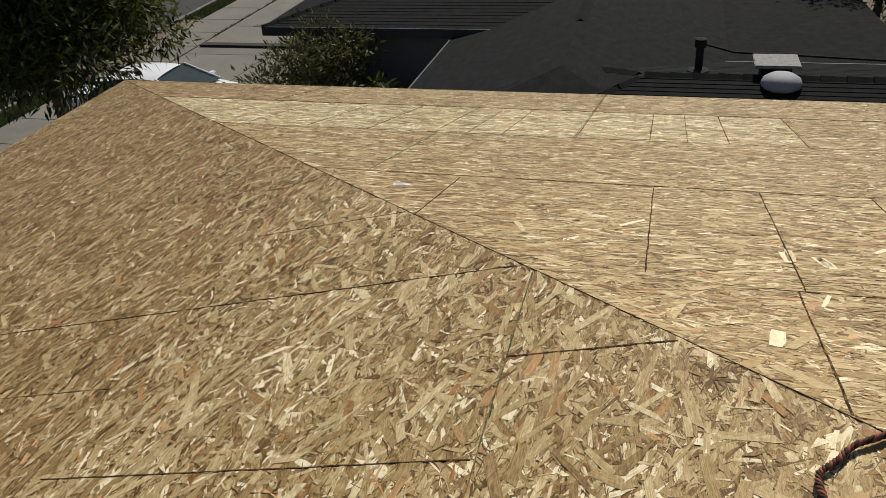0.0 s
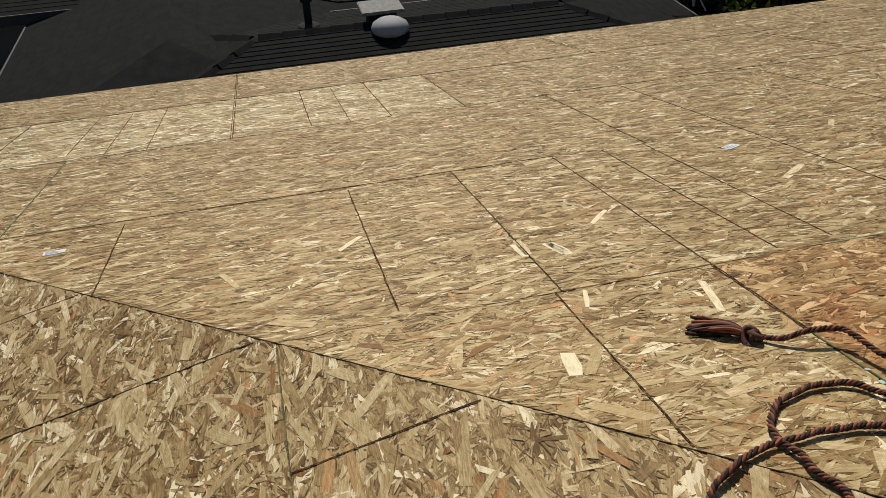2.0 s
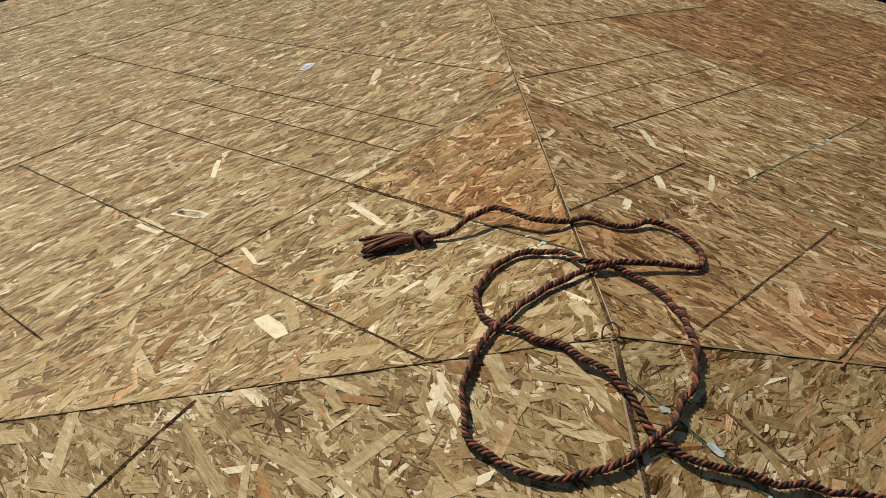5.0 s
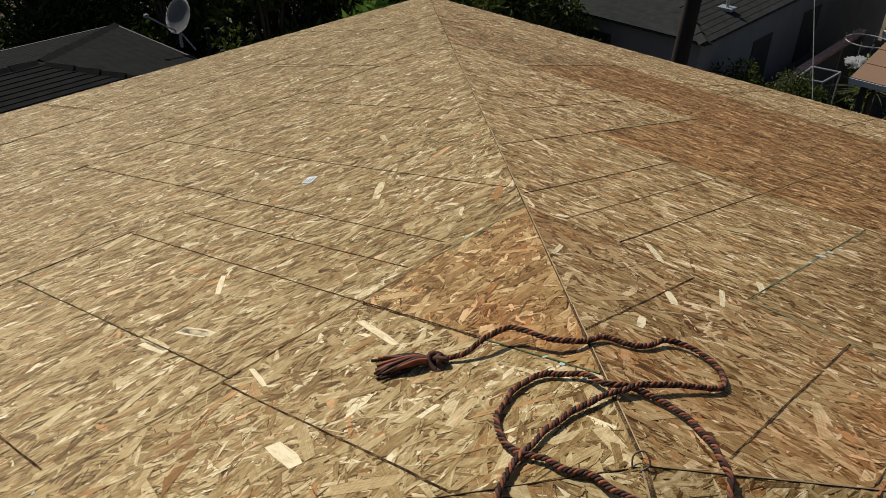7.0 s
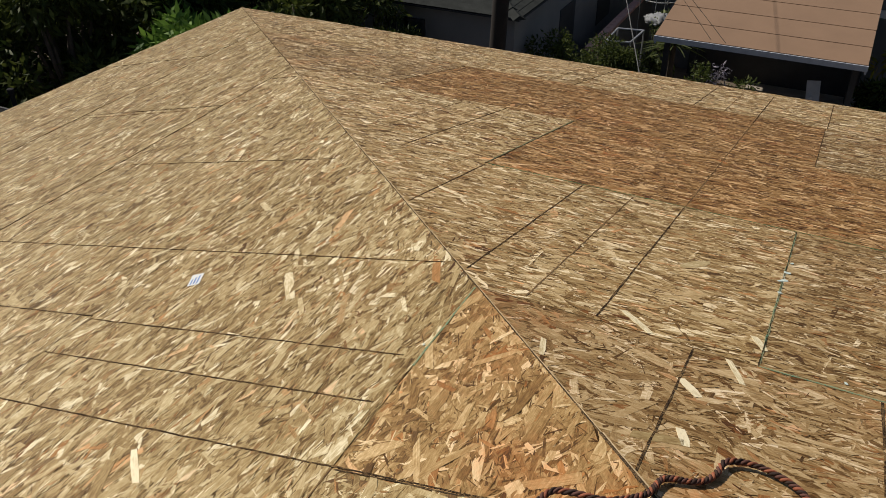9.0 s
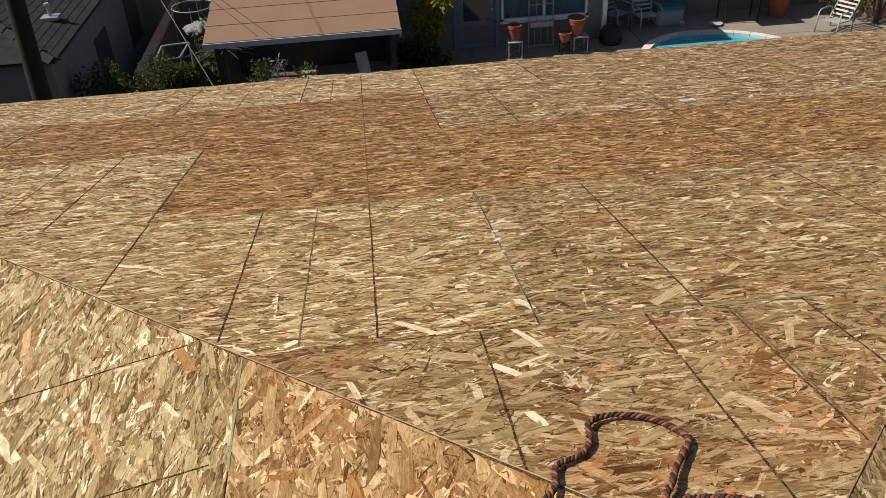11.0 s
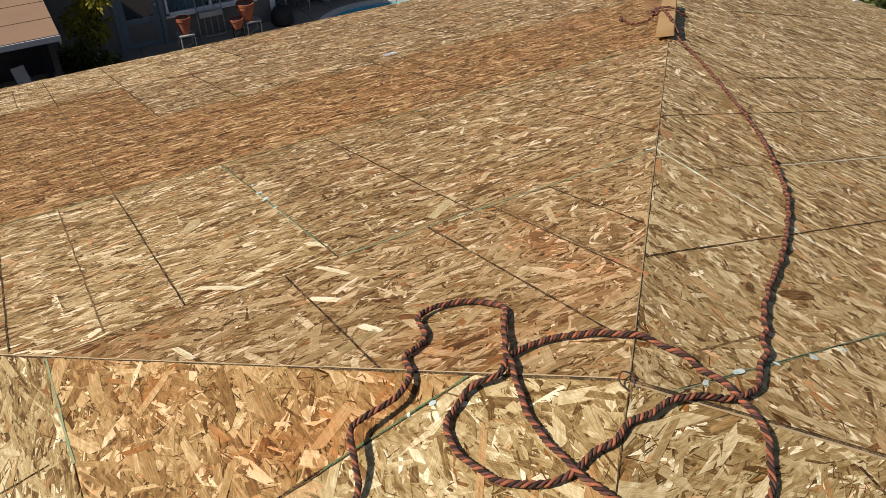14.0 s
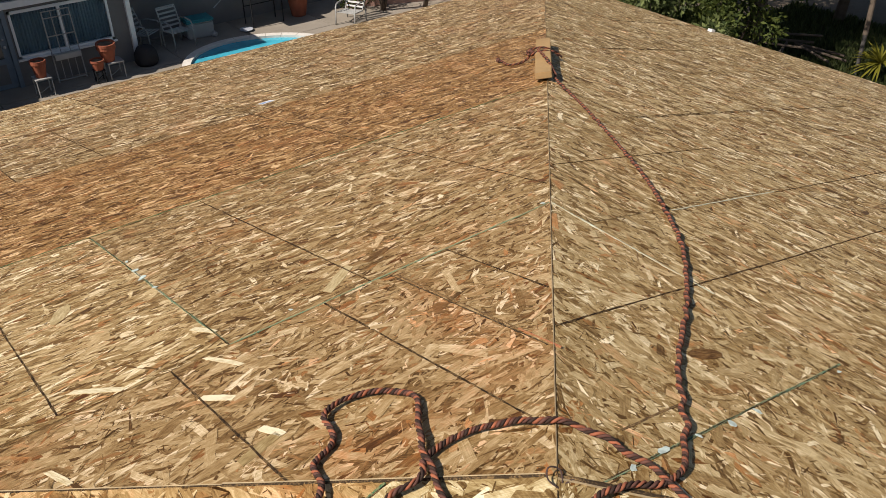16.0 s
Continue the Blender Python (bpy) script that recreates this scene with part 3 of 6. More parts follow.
CLEAR = clear_glass("clear_window_glass")
GLASS = glass("window_glass", (0.035, 0.05, 0.06))
WINDSCREEN = glass("windscreen_glass", (0.06, 0.10, 0.11))


def leafy(name, dark, light):
    m = Nodes(name, 0.6, 0.0, 0.2)
    r = m.put("ShaderNodeNewGeometry").outputs["Random Per Island"]
    v = m.coords()
    f = m.math("ADD", m.math("MULTIPLY", r, 0.7), m.math("MULTIPLY", m.noise(v, 1.3), 0.35))
    col = m.ramp(f, [(0.15, dark), (0.85, light)])
    m.color(col)
    tr = m.put("ShaderNodeBsdfTranslucent", {"Color": col})
    mixed = m.put("ShaderNodeMixShader", {0: 0.3, 1: m.bsdf.outputs[0], 2: tr.outputs[0]})
    m.t.links.new(mixed.outputs[0], m.t.nodes["Material Output"].inputs["Surface"])
    return m.mat


LEAF = leafy("dark_leaf", (0.012, 0.026, 0.006), (0.075, 0.11, 0.02))
LEAF_OLIVE = leafy("olive_leaf", (0.02, 0.035, 0.008), (0.10, 0.12, 0.025))
LEAF_BRIGHT = leafy("bright_leaf", (0.035, 0.09, 0.014), (0.16, 0.27, 0.045))
LEAF_HEDGE = leafy("hedge_leaf", (0.04, 0.058, 0.018), (0.19, 0.22, 0.075))
LEAF_TREE = leafy("street_tree_leaf", (0.016, 0.024, 0.007), (0.12, 0.13, 0.034))
LEAF_SHRUB = leafy("shrub_leaf", (0.022, 0.027, 0.009), (0.15, 0.145, 0.05))
LEAF_YELLOW = leafy("yellow_leaf", (0.10, 0.11, 0.015), (0.32, 0.27, 0.03))
LEAF_FLOWER = leafy("grey_violet_flower", (0.10, 0.10, 0.09), (0.38, 0.34, 0.42))
GRASS = leafy("grass_blade", (0.025, 0.040, 0.012), (0.085, 0.10, 0.036))

# ---- ground ----
ground = part("ground", boxed(-400, 400, -400, 400, GROUND - 0.5, GROUND), EARTH)
tagged(ground, "dry bare earth of the gardens round the house", "ground", kind="structure")


# ---- plants ----
def leaves(centres, radii, count, size, seed, ratio=0.32, droop=0.0, shell=0.55):
    """Many small pointed leaves in clumps round the given centres."""
    rs = np.random.RandomState(seed)
    centres, radii = np.array(centres, float), np.array(radii, float)
    if radii.ndim == 1:
        radii = np.repeat(radii[:, None], 3, 1)
    vol = radii.prod(1)
    which = rs.choice(len(centres), count, p=vol / vol.sum())
    d = rs.normal(size=(count, 3))
    d /= np.linalg.norm(d, axis=1)[:, None]
    r = (shell + (1 - shell) * rs.rand(count)) * (1 + 0.25 * rs.normal(size=count)).clip(0.4, 1.35)
    at = centres[which] + d * radii[which] * r[:, None]
    a = d + rs.normal(size=(count, 3)) * 0.8
    a[:, 2] -= droop
    a /= np.linalg.norm(a, axis=1)[:, None]
    b = np.cross(a, rs.normal(size=(count, 3)))
    b /= np.linalg.norm(b, axis=1)[:, None] + 1e-9
    ln = size * rs.uniform(0.6, 1.4, count)[:, None]
    quad = np.stack([at, at + a * ln * 0.45 + b * ln * ratio / 2, at + a * ln, at + a * ln * 0.45 - b * ln * ratio / 2], 1)
    quad[:, :, 2] = np.maximum(quad[:, :, 2], GROUND + 0.01)
    return quad.reshape(-1, 3)


def leaf_part(name, quads, material, parent):
    me = bpy.data.meshes.new(name)
    me.from_pydata(quads.tolist(), [], np.arange(len(quads)).reshape(-1, 4).tolist())
    me.materials.append(material)
    ob = new(name, me)
    ob.parent = parent
    return ob


def plant(name, label, category, base, top, spread, clumps, count, size, material, seed, trunk=0.09, low=0.35, bark=None, ratio=0.32, droop=0.3, group=""):
    """A tree or shrub: tapered trunk, limbs to each clump, and a crown of leaves with gaps."""
    rnd = random.Random(seed)
    x, y = base
    root = thing(name, label, category, None, group)
    cs, rs = [], []
    for i in range(clumps):
        a, k = rnd.uniform(0, 2 * math.pi), math.sqrt(rnd.random())
        h = rnd.uniform(low, 1.0)
        w = spread * (0.55 + 0.45 * math.sin(math.pi * min(1, h)))
        cs.append((x + w * k * math.cos(a), y + w * k * math.sin(a), GROUND + (top - GROUND) * h - spread * 0.12))
        q = spread * rnd.uniform(0.26, 0.46)
        rs.append((q, q, q * 0.8))
    bm = bmesh.new()
    h = (top - GROUND) * low
    foot = Vector((x, y, GROUND - 0.05))
    fork = Vector((x + rnd.uniform(-0.1, 0.1), y + rnd.uniform(-0.1, 0.1), GROUND + max(0.25, h)))
    tube(bm, [foot, foot.lerp(fork, 0.5) + Vector((rnd.uniform(-0.05, 0.05), 0, 0)), fork], lambda k: trunk * (1.25 - 0.45 * k), 8)
    for c in cs:
        c = Vector(c)
        mid = fork.lerp(c, 0.5) + Vector((rnd.uniform(-0.15, 0.15), rnd.uniform(-0.15, 0.15), 0.1)) * spread * 0.5
        tube(bm, [fork - Vector((0, 0, 0.05)), mid, c], lambda k: trunk * (0.6 - 0.48 * k), 5)
    part("trunk", bm, bark or BARK, root, smooth=True)
    leaf_part("crown", leaves(cs, rs, count, size, seed, ratio, droop), material, root)
    return root


def rosette(name, label, base, z, length, blades, material, seed, width=0.05, parent_cat="plant"):
    """A yucca or palm: stiff blades from one head."""
    rnd = random.Random(seed)
    root = thing(name, label, parent_cat)
    part("stem", tube(bmesh.new(), [(base[0], base[1], GROUND - 0.02), (base[0], base[1], z)], lambda k: 0.07 - 0.02 * k, 8), BARK, root)
    for i in range(blades):
        a, e = rnd.uniform(0, 2 * math.pi), rnd.uniform(-0.3, 1.35)
        d = Vector((math.cos(a) * math.cos(e), math.sin(a) * math.cos(e), math.sin(e)))
        s = d.cross(Vector((0, 0, 1))).normalized() * width / 2
        p = Vector((base[0], base[1], z))
        ln = length * rnd.uniform(0.7, 1.1)
        bm = bmesh.new()
        ring = []
        for k, w in ((0.0, 0.6), (0.35, 1.0), (0.7, 0.7), (1.0, 0.05)):
            c = p + d * ln * k - Vector((0, 0, 0.3 * ln * k * k))
            ring.append((bm.verts.new(c - s * w), bm.verts.new(c - Vector((0, 0, 0.012 * w))), bm.verts.new(c + s * w)))
        for u, v in zip(ring, ring[1:]):
            bm.faces.new((u[0], u[1], v[1], v[0]))
            bm.faces.new((u[1], u[2], v[2], v[1]))
        part("blade", bm, material, root)
    return root


# ---- neighbours' hip roofs ----
def slope_courses(parent, e0, e1, t0, t1, step, mat, thick=0.03):
    """One roof slope from the eave e0-e1 up to t0-t1, laid in overlapping courses."""
    e0, e1, t0, t1 = map(Vector, (e0, e1, t0, t1))
    n = max(1, round(((t0 + t1) / 2 - (e0 + e1) / 2).length / step))
    nrm = (e1 - e0).cross((t0 + t1) / 2 - e0).normalized()
    if nrm.z < 0:
        nrm = -nrm
    for i in range(n):
        a, b = i / n, (i + 1.12) / n if i < n - 1 else 1.0
        lo0, lo1, hi0, hi1 = e0.lerp(t0, a), e1.lerp(t1, a), e0.lerp(t0, b), e1.lerp(t1, b)
        bm = bmesh.new()
        top = [bm.verts.new(p) for p in (lo0 + nrm * thick, lo1 + nrm * thick, hi1 + nrm * 0.004, hi0 + nrm * 0.004)]
        bot = [bm.verts.new(p) for p in (lo0 - nrm * 0.006, lo1 - nrm * 0.006, hi1 - nrm * 0.008, hi0 - nrm * 0.008)]
        if (hi0 - hi1).length < 0.01:
            bmesh.ops.remove_doubles(bm, verts=bm.verts, dist=0.011)
            bm.free()
            bm = bmesh.new()
            tp = [bm.verts.new(p) for p in (lo0 + nrm * thick, lo1 + nrm * thick, hi0 + nrm * 0.004)]
            bt = [bm.verts.new(p) for p in (lo0 - nrm * 0.006, lo1 - nrm * 0.006, hi0 - nrm * 0.008)]
            bm.faces.new(tp)
            bm.faces.new(bt[::-1])
            for k in range(3):
                bm.faces.new((bt[k], bt[(k + 1) % 3], tp[(k + 1) % 3], tp[k]))
        else:
            bm.faces.new(top)
            bm.faces.new(bot[::-1])
            for k in range(4):
                bm.faces.new((bot[k], bot[(k + 1) % 4], top[(k + 1) % 4], top[k]))
        part("tile_course", bm, mat, parent)


def caps(parent, a, b, mat, step=0.33, width=0.24):
    """Overlapping cap tiles along a ridge or hip."""
    a, b = Vector(a), Vector(b)
    d = (b - a).normalized()
    s = d.cross(Vector((0, 0, 1))).normalized() * width / 2
    n = max(1, int((b - a).length / step))
    for i in range(n):
        p, q = a + d * step * i, a + d * (step * (i + 1) + 0.04)
        bm = bmesh.new()
        lift0, lift1 = Vector((0, 0, 0.055)), Vector((0, 0, 0.035))
        v = [bm.verts.new(k) for k in (p - s - Vector((0, 0, 0.02)), p + lift0, p + s - Vector((0, 0, 0.02)), q + s * 0.9 - Vector((0, 0, 0.03)), q + lift1, q - s * 0.9 - Vector((0, 0, 0.03)))]
        bm.faces.new((v[0], v[1], v[4], v[5]))
        bm.faces.new((v[1], v[2], v[3], v[4]))
        bm.faces.new((v[0], v[2], v[1]))
        bm.faces.new((v[3], v[5], v[4]))
        part("cap_tile", bm, mat, parent)


def hip_wing(house, x0, x1, y0, y1, ze, zr, mat, wall, step=0.3, over=0.45, fascia=None, thick=0.03, skip=(), plain=(), bare=()):
    """A rectangular hip-roofed wing with courses, caps, fascia and walls."""
    roof = new("roof")
    roof.parent = house
    w = min(x1 - x0, y1 - y0) / 2
    if x1 - x0 < y1 - y0:
        r0, r1 = ((x0 + x1) / 2, y0 + w, zr), ((x0 + x1) / 2, y1 - w, zr)
        ends = {"s": r0, "n": r1}
        quads = {"w": ((x0, y1, ze), (x0, y0, ze), r1, r0), "e": ((x1, y0, ze), (x1, y1, ze), r0, r1), "s": ((x0, y0, ze), (x1, y0, ze), r0, r0), "n": ((x1, y1, ze), (x0, y1, ze), r1, r1)}
        hips = [((x0, y0, ze), r0), ((x1, y0, ze), r0), ((x0, y1, ze), r1), ((x1, y1, ze), r1)]
    else:
        r0, r1 = (x0 + w, (y0 + y1) / 2, zr), (x1 - w, (y0 + y1) / 2, zr)
        quads = {"w": ((x0, y1, ze), (x0, y0, ze), r0, r0), "e": ((x1, y0, ze), (x1, y1, ze), r1, r1), "s": ((x0, y0, ze), (x1, y0, ze), r0, r1), "n": ((x1, y1, ze), (x0, y1, ze), r1, r0)}
        hips = [((x0, y0, ze), r0), ((x1, y0, ze), r1), ((x0, y1, ze), r0), ((x1, y1, ze), r1)]
    for k, q in quads.items():
        slope_courses(roof, *q, 9.0 if k in skip else 0.2 if k in plain else step, mat, 0.0015 if k in skip else 0.002 if k in plain else thick)
    for h in hips:
        if "e" in skip and h[0][0] == x1:
            continue
        caps(roof, *h, mat)
    caps(roof, r0, Vector(r0).lerp(r1, 0.55) if "e" in skip else r1, mat)
    bm = bmesh.new()
    for k, bx in zip("snwe", ((x0, x1, y0 - 0.03, y0), (x0, x1, y1, y1 + 0.03), (x0 - 0.03, x0, y0 - 0.03, y1 + 0.03), (x1, x1 + 0.03, y0 - 0.03, y1 + 0.03))):
        if k in bare:
            continue
        box(bm, *bx, ze - 0.17, ze + 0.01)
    part("fascia", bm, fascia or FASCIA, house)
    part("wall", boxed(x0 + over, x1 - over, y0 + over, y1 - over, GROUND - 0.05, ze + 0.02), wall, house)
    part("soffit", boxed(x0, x1, y0, y1, ze - 0.05, ze - 0.02), FASCIA, house)
    return roof


def wall_window(house, x0, x1, y, z0, z1, frame=None, outward=-1):
    """A framed window in a wall that faces south (outward -1)."""
    win = new("window")
    win.parent = house
    bm = bmesh.new()
    f = 0.05
    for b in ((x0 - f, x0, z0 - f, z1 + f), (x1, x1 + f, z0 - f, z1 + f), (x0, x1, z0 - f, z0), (x0, x1, z1, z1 + f)):
        box(bm, b[0], b[1], y - 0.05, y + 0.02, b[2], b[3])
    part("frame", bm, frame or WHITE, win)
    part("pane", boxed(x0, x1, y - 0.02, y - 0.008, z0, z1), GLASS, win)
    return win


# house to the west, its dark tiled roof just past our eave
house_west = thing("house", "single-storey house with a dark grey tiled hip roof", "house")
hip_wing(house_west, -13.08, -8.24, -3.30, 5.85, -3.45, -2.90, SHINGLE, WALL_GREY, step=0.11, thick=0.014, plain=("n", "s", "w"))
hip_wing(house_west, -19.0, -8.45, -4.62, 0.42, -3.46, -2.89, SHINGLE, WALL_GREY, skip=("e",), plain=("n", "s", "w"), bare=("n", "e"))
hip_wing(house_west, -21.0, -14.3, -8.60, -0.6, -3.30, -2.60, SHINGLE, WALL_GREY, step=0.14, thick=0.012)
lean_roof = new("roof")
lean_roof.parent = house_west
slope_courses(lean_roof, (-21.0, 3.4, -3.95), (-21.0, 0.3, -3.95), (-13.12, 3.4, -3.54), (-13.12, 0.3, -3.54), 0.3, SHINGLE)
part("wall", boxed(-20.7, -13.2, 0.5, 3.3, GROUND - 0.05, -3.97), WALL_GREY, house_west)


DOME_GREY = simple("dull_painted_dome", (0.27, 0.275, 0.29), 0.75, var=0.1)
DISH_GREY = simple("weathered_dish_enamel", (0.20, 0.205, 0.21), 0.7, var=0.15)


def west_roof_fittings():
    pipe = thing("vent_pipe", "black plumbing vent pipe on the dark tiled roof", "vent pipe", Matrix.Translation((-11.23, -0.14, -3.02)))
    part("flashing", turned(bmesh.new(), [(0.17, 0.0), (0.15, 0.03), (0.065, 0.05)]), BLACK_PIPE, pipe)
    part("pipe", turned(bmesh.new(), [(0.055, 0.0), (0.055, 0.36), (0.085, 0.37), (0.085, 0.46), (0.07, 0.47)], 16), BLACK_PIPE, pipe, smooth=False)
    part("cap", turned(bmesh.new(), [(0.08, 0.47), (0.085, 0.485), (0.03, 0.50)], 16), BLACK_PIPE, pipe)
    bx = thing("roof_vent_box", "square galvanised vent box on the dark roof", "roof vent", Matrix.Translation((-10.95, 0.88, -2.95)))
    part("throat", boxed(-0.17, 0.17, -0.2, 0.2, -0.1, 0.17), BLACK_PIPE, bx)
    part("hood", boxed(-0.28, 0.28, -0.30, 0.30, 0.17, 0.215, bevel=0.01), OLD_TIN, bx)
    dome = thing("roof_turbine", "rounded white metal vent dome on the dark roof", "roof vent", Matrix.Translation((-10.45, 0.92, -3.02)) @ Matrix.Diagonal((1.0, 1.0, 0.86, 1.0)))
    part("base", turned(bmesh.new(), [(0.24, -0.06), (0.2, 0.0), (0.15, 0.06)], 20), BLACK_PIPE, dome)
    part("dome", turned(bmesh.new(), [(0.2, 0.05), (0.255, 0.09), (0.265, 0.15), (0.24, 0.22), (0.16, 0.28), (0.05, 0.30)], 28), DOME_GREY, dome, smooth=True)
    dish = thing("satellite_dish", "grey satellite dish on a short mast at the roof edge", "satellite dish", Matrix.Translation((-11.2, 5.95, -3.40)))
    part("mast", tube(bmesh.new(), [(0, 0, 0), (0, 0, 0.22), (0.0, 0.06, 0.4)], 0.025, 8), GALV, dish)
    for sx in (-0.22, 0.22):
        part("brace", tube(bmesh.new(), [(sx, 0.1, -0.02), (0, 0.02, 0.22)], 0.012, 6), GALV, dish)
    bm = bmesh.new()
    rings = []
    for k in range(6):
        r = k / 5
        rings.append([bm.verts.new((0.27 * r * math.cos(a), 0.27 * r * math.sin(a) * 1.05, 0.06 * r * r)) for a in (2 * math.pi * j / 28 for j in range(28))] if k else [bm.verts.new((0, 0, 0))])
    for j in range(28):
        bm.faces.new((rings[0][0], rings[1][j], rings[1][(j + 1) % 28]))
    for u, v in zip(rings[1:], rings[2:]):
        for j in range(28):
            bm.faces.new((u[j], v[j], v[(j + 1) % 28], u[(j + 1) % 28]))
    bmesh.ops.solidify(bm, geom=bm.faces, thickness=0.012)
    bmesh.ops.transform(bm, matrix=look((0, 0.05, 0.48), (0.12, -0.95, 0.98)) @ Matrix.Rotation(math.pi, 4, "X"), verts=bm.verts)
    part("reflector", bm, DISH_GREY, dish, smooth=True)
    part("arm", tube(bmesh.new(), [(0, -0.02, 0.26), (0.0, -0.2, 0.36), (-0.02, -0.52, 0.60)], 0.014, 6), GALV, dish)
    part("receiver", boxed(-0.05, 0.02, -0.56, -0.49, 0.57, 0.63, bevel=0.01), DISH_GREY, dish)
    for i, (x, y, h) in enumerate(((-10.5, 6.0, 0.42), (-10.15, 6.0, 0.16))):
        mast = thing("vent_pipe", "short black vent pipe beside the roof edge", "vent pipe", Matrix.Translation((x, y, -3.44)))
        part("pipe", turned(bmesh.new(), [(0.03, -0.02), (0.03, h), (0.045, h + 0.01), (0.045, h + 0.07)], 14), BLACK_PIPE, mast)
        part("cap", turned(bmesh.new(), [(0.045, h + 0.07), (0.02, h + 0.08)], 14), BLACK_PIPE, mast)


west_roof_fittings()

# house to the north-west and one behind it
house_north = thing("house", "grey stucco house with a grey tiled hip roof", "house")
hip_wing(house_north, -9.3, -5.28, 12.2, 24.0, -3.38, -2.84, SHINGLE_GREY, WALL_TAN, step=0.14, over=0.14, thick=0.011, plain=("w", "s"), fascia=SHINGLE_GREY, bare=("s", "e"))
wall_window(house_north, -7.90, -7.58, 12.34, -4.7, -3.74, FASCIA)
wall_window(house_north, -7.53, -7.22, 12.34, -4.7, -3.74, FASCIA)
for z0, z1, y0, y1 in ((-5.95, -3.95, 14.7, 15.6), (-5.0, -3.9, 17.2, 18.2)):
    part("side_opening", boxed(-5.43, -5.405, y0, y1, z0, z1, bevel=0.006), FASCIA, house_north, "dark opening in the side wall")
house_back = thing("house", "pale house with a grey roof behind the trees", "house")
hip_wing(house_back, -19.0, -9.6, 16.3, 23.0, -3.80, -2.95, SHINGLE_GREY, WALL_TAN, fascia=CREAM)
wall_window(house_back, -12.0, -11.4, 16.73, -5.2, -4.25, FASCIA)
nv = thing("vent_pipe", "galvanised vent pipe with flashing on the grey roof", "vent pipe", Matrix.Translation((-5.75, 13.9, -3.22)))
part("flashing", boxed(-0.14, 0.14, -0.12, 0.12, -0.02, 0.03), GALV, nv)
part("pipe", turned(bmesh.new(), [(0.03, 0.0), (0.03, 0.2), (0.05, 0.21), (0.05, 0.25)], 12), GALV, nv)

cable = thing("cable", "thin black cable slung over the tiled roof to the vent pipe", "cable")
part("strand", tube(bmesh.new(), [(-5.72, 13.9, -2.98), (-5.62, 13.78, -2.86), (-5.60, 13.62, -2.66), (-5.66, 13.4, -2.27), (-5.8, 13.0, -1.4), (-4.85, 11.3, 1.6)], 0.009, 6), BLACK_PIPE, cable)
roof_cable = thing("cable", "black cable lying over the dark tiled roof", "cable")
part("strand", tube(bmesh.new(), [(-12.51, 0.01, -3.00), (-12.24, 0.41, -3.03), (-12.19, 1.39, -3.05), (-12.12, 2.54, -3.08)], 0.016, 6), BLACK_PIPE, roof_cable)
pole = thing("utility_pole", "dark leaning wooden utility pole", "pole")
part("shaft", tube(bmesh.new(), [(-5.45, 11.32, GROUND - 0.1), (-5.29, 11.3, -3.6), (-5.18, 11.28, -1.5), (-4.98, 11.2, 2.5)], lambda k: 0.145 - 0.03 * k, 14), POLE_WOOD, pole, smooth=True)
# ---- street side: paving, car, trees ----
def slabs(name, label, x0, x1, y0, y1, nx, ny, z, mat, seed):
    """Concrete paving in separate slabs with open joints."""
    rnd = random.Random(seed)
    root = thing(name, label, "paving", kind="structure")
    part("bed", boxed(x0, x1, y0, y1, GROUND, z - 0.04), EARTH, root)
    for i in range(nx):
        for j in range(ny):
            a, b = x0 + (x1 - x0) * i / nx, x0 + (x1 - x0) * (i + 1) / nx
            c, d = y0 + (y1 - y0) * j / ny, y0 + (y1 - y0) * (j + 1) / ny
            part("slab", boxed(a + 0.012, b - 0.012, c + 0.012, d - 0.012, z - 0.05, z + rnd.uniform(-0.004, 0.004), bevel=0.006), mat, root)
    return root


slabs("driveway", "pale concrete driveway in large slabs with dark joints", -30.0, -11.5, -14.7, -9.3, 6, 2, GROUND + 0.06, WALK, 1)
slabs("sidewalk", "pale concrete sidewalk beside the street", -34.0, -9.0, -16.3, -14.74, 16, 1, GROUND + 0.06, WALK, 2)
kerb = part("kerb", boxed(-60, 40, -17.25, -17.08, GROUND, GROUND + 0.08, bevel=0.02), WALK)
tagged(kerb, "concrete kerb along the street", "kerb", kind="structure")
road = part("road", boxed(-200, 200, -27, -17.25, GROUND - 0.1, GROUND + 0.008), ASPHALT)
tagged(road, "dark asphalt street", "road", kind="structure")
# dark bar in place of the shadow in a gap across the driveway
gap_strip = part("timber_edging", boxed(-21.75, -21.45, -14.6, -11.4, GROUND + 0.05, GROUND + 0.13, bevel=0.01), POLE_WOOD)
tagged(gap_strip, "dark strip across the driveway standing in for a shaded gap", "edging")


def grass_patch(label, x0, x1, y0, y1, count, seed, h=0.09):
    rs = np.random.RandomState(seed)
    at = np.stack([rs.uniform(x0, x1, count), rs.uniform(y0, y1, count), np.full(count, GROUND)], 1)
    a = rs.uniform(0, 6.28, count)
    s = np.stack([np.cos(a), np.sin(a), 0 * a], 1) * 0.02
    tip = at + np.stack([rs.normal(0, 0.03, count), rs.normal(0, 0.03, count), h * rs.uniform(0.6, 1.4, count)], 1)
    q = np.stack([at - s, at + s, tip + s * 0.2, tip - s * 0.2], 1).reshape(-1, 3)
    me = bpy.data.meshes.new("grass")
    me.from_pydata(q.tolist(), [], np.arange(len(q)).reshape(-1, 4).tolist())
    me.materials.append(GRASS)
    return tagged(new("grass", me), label, "grass", kind="stuff")


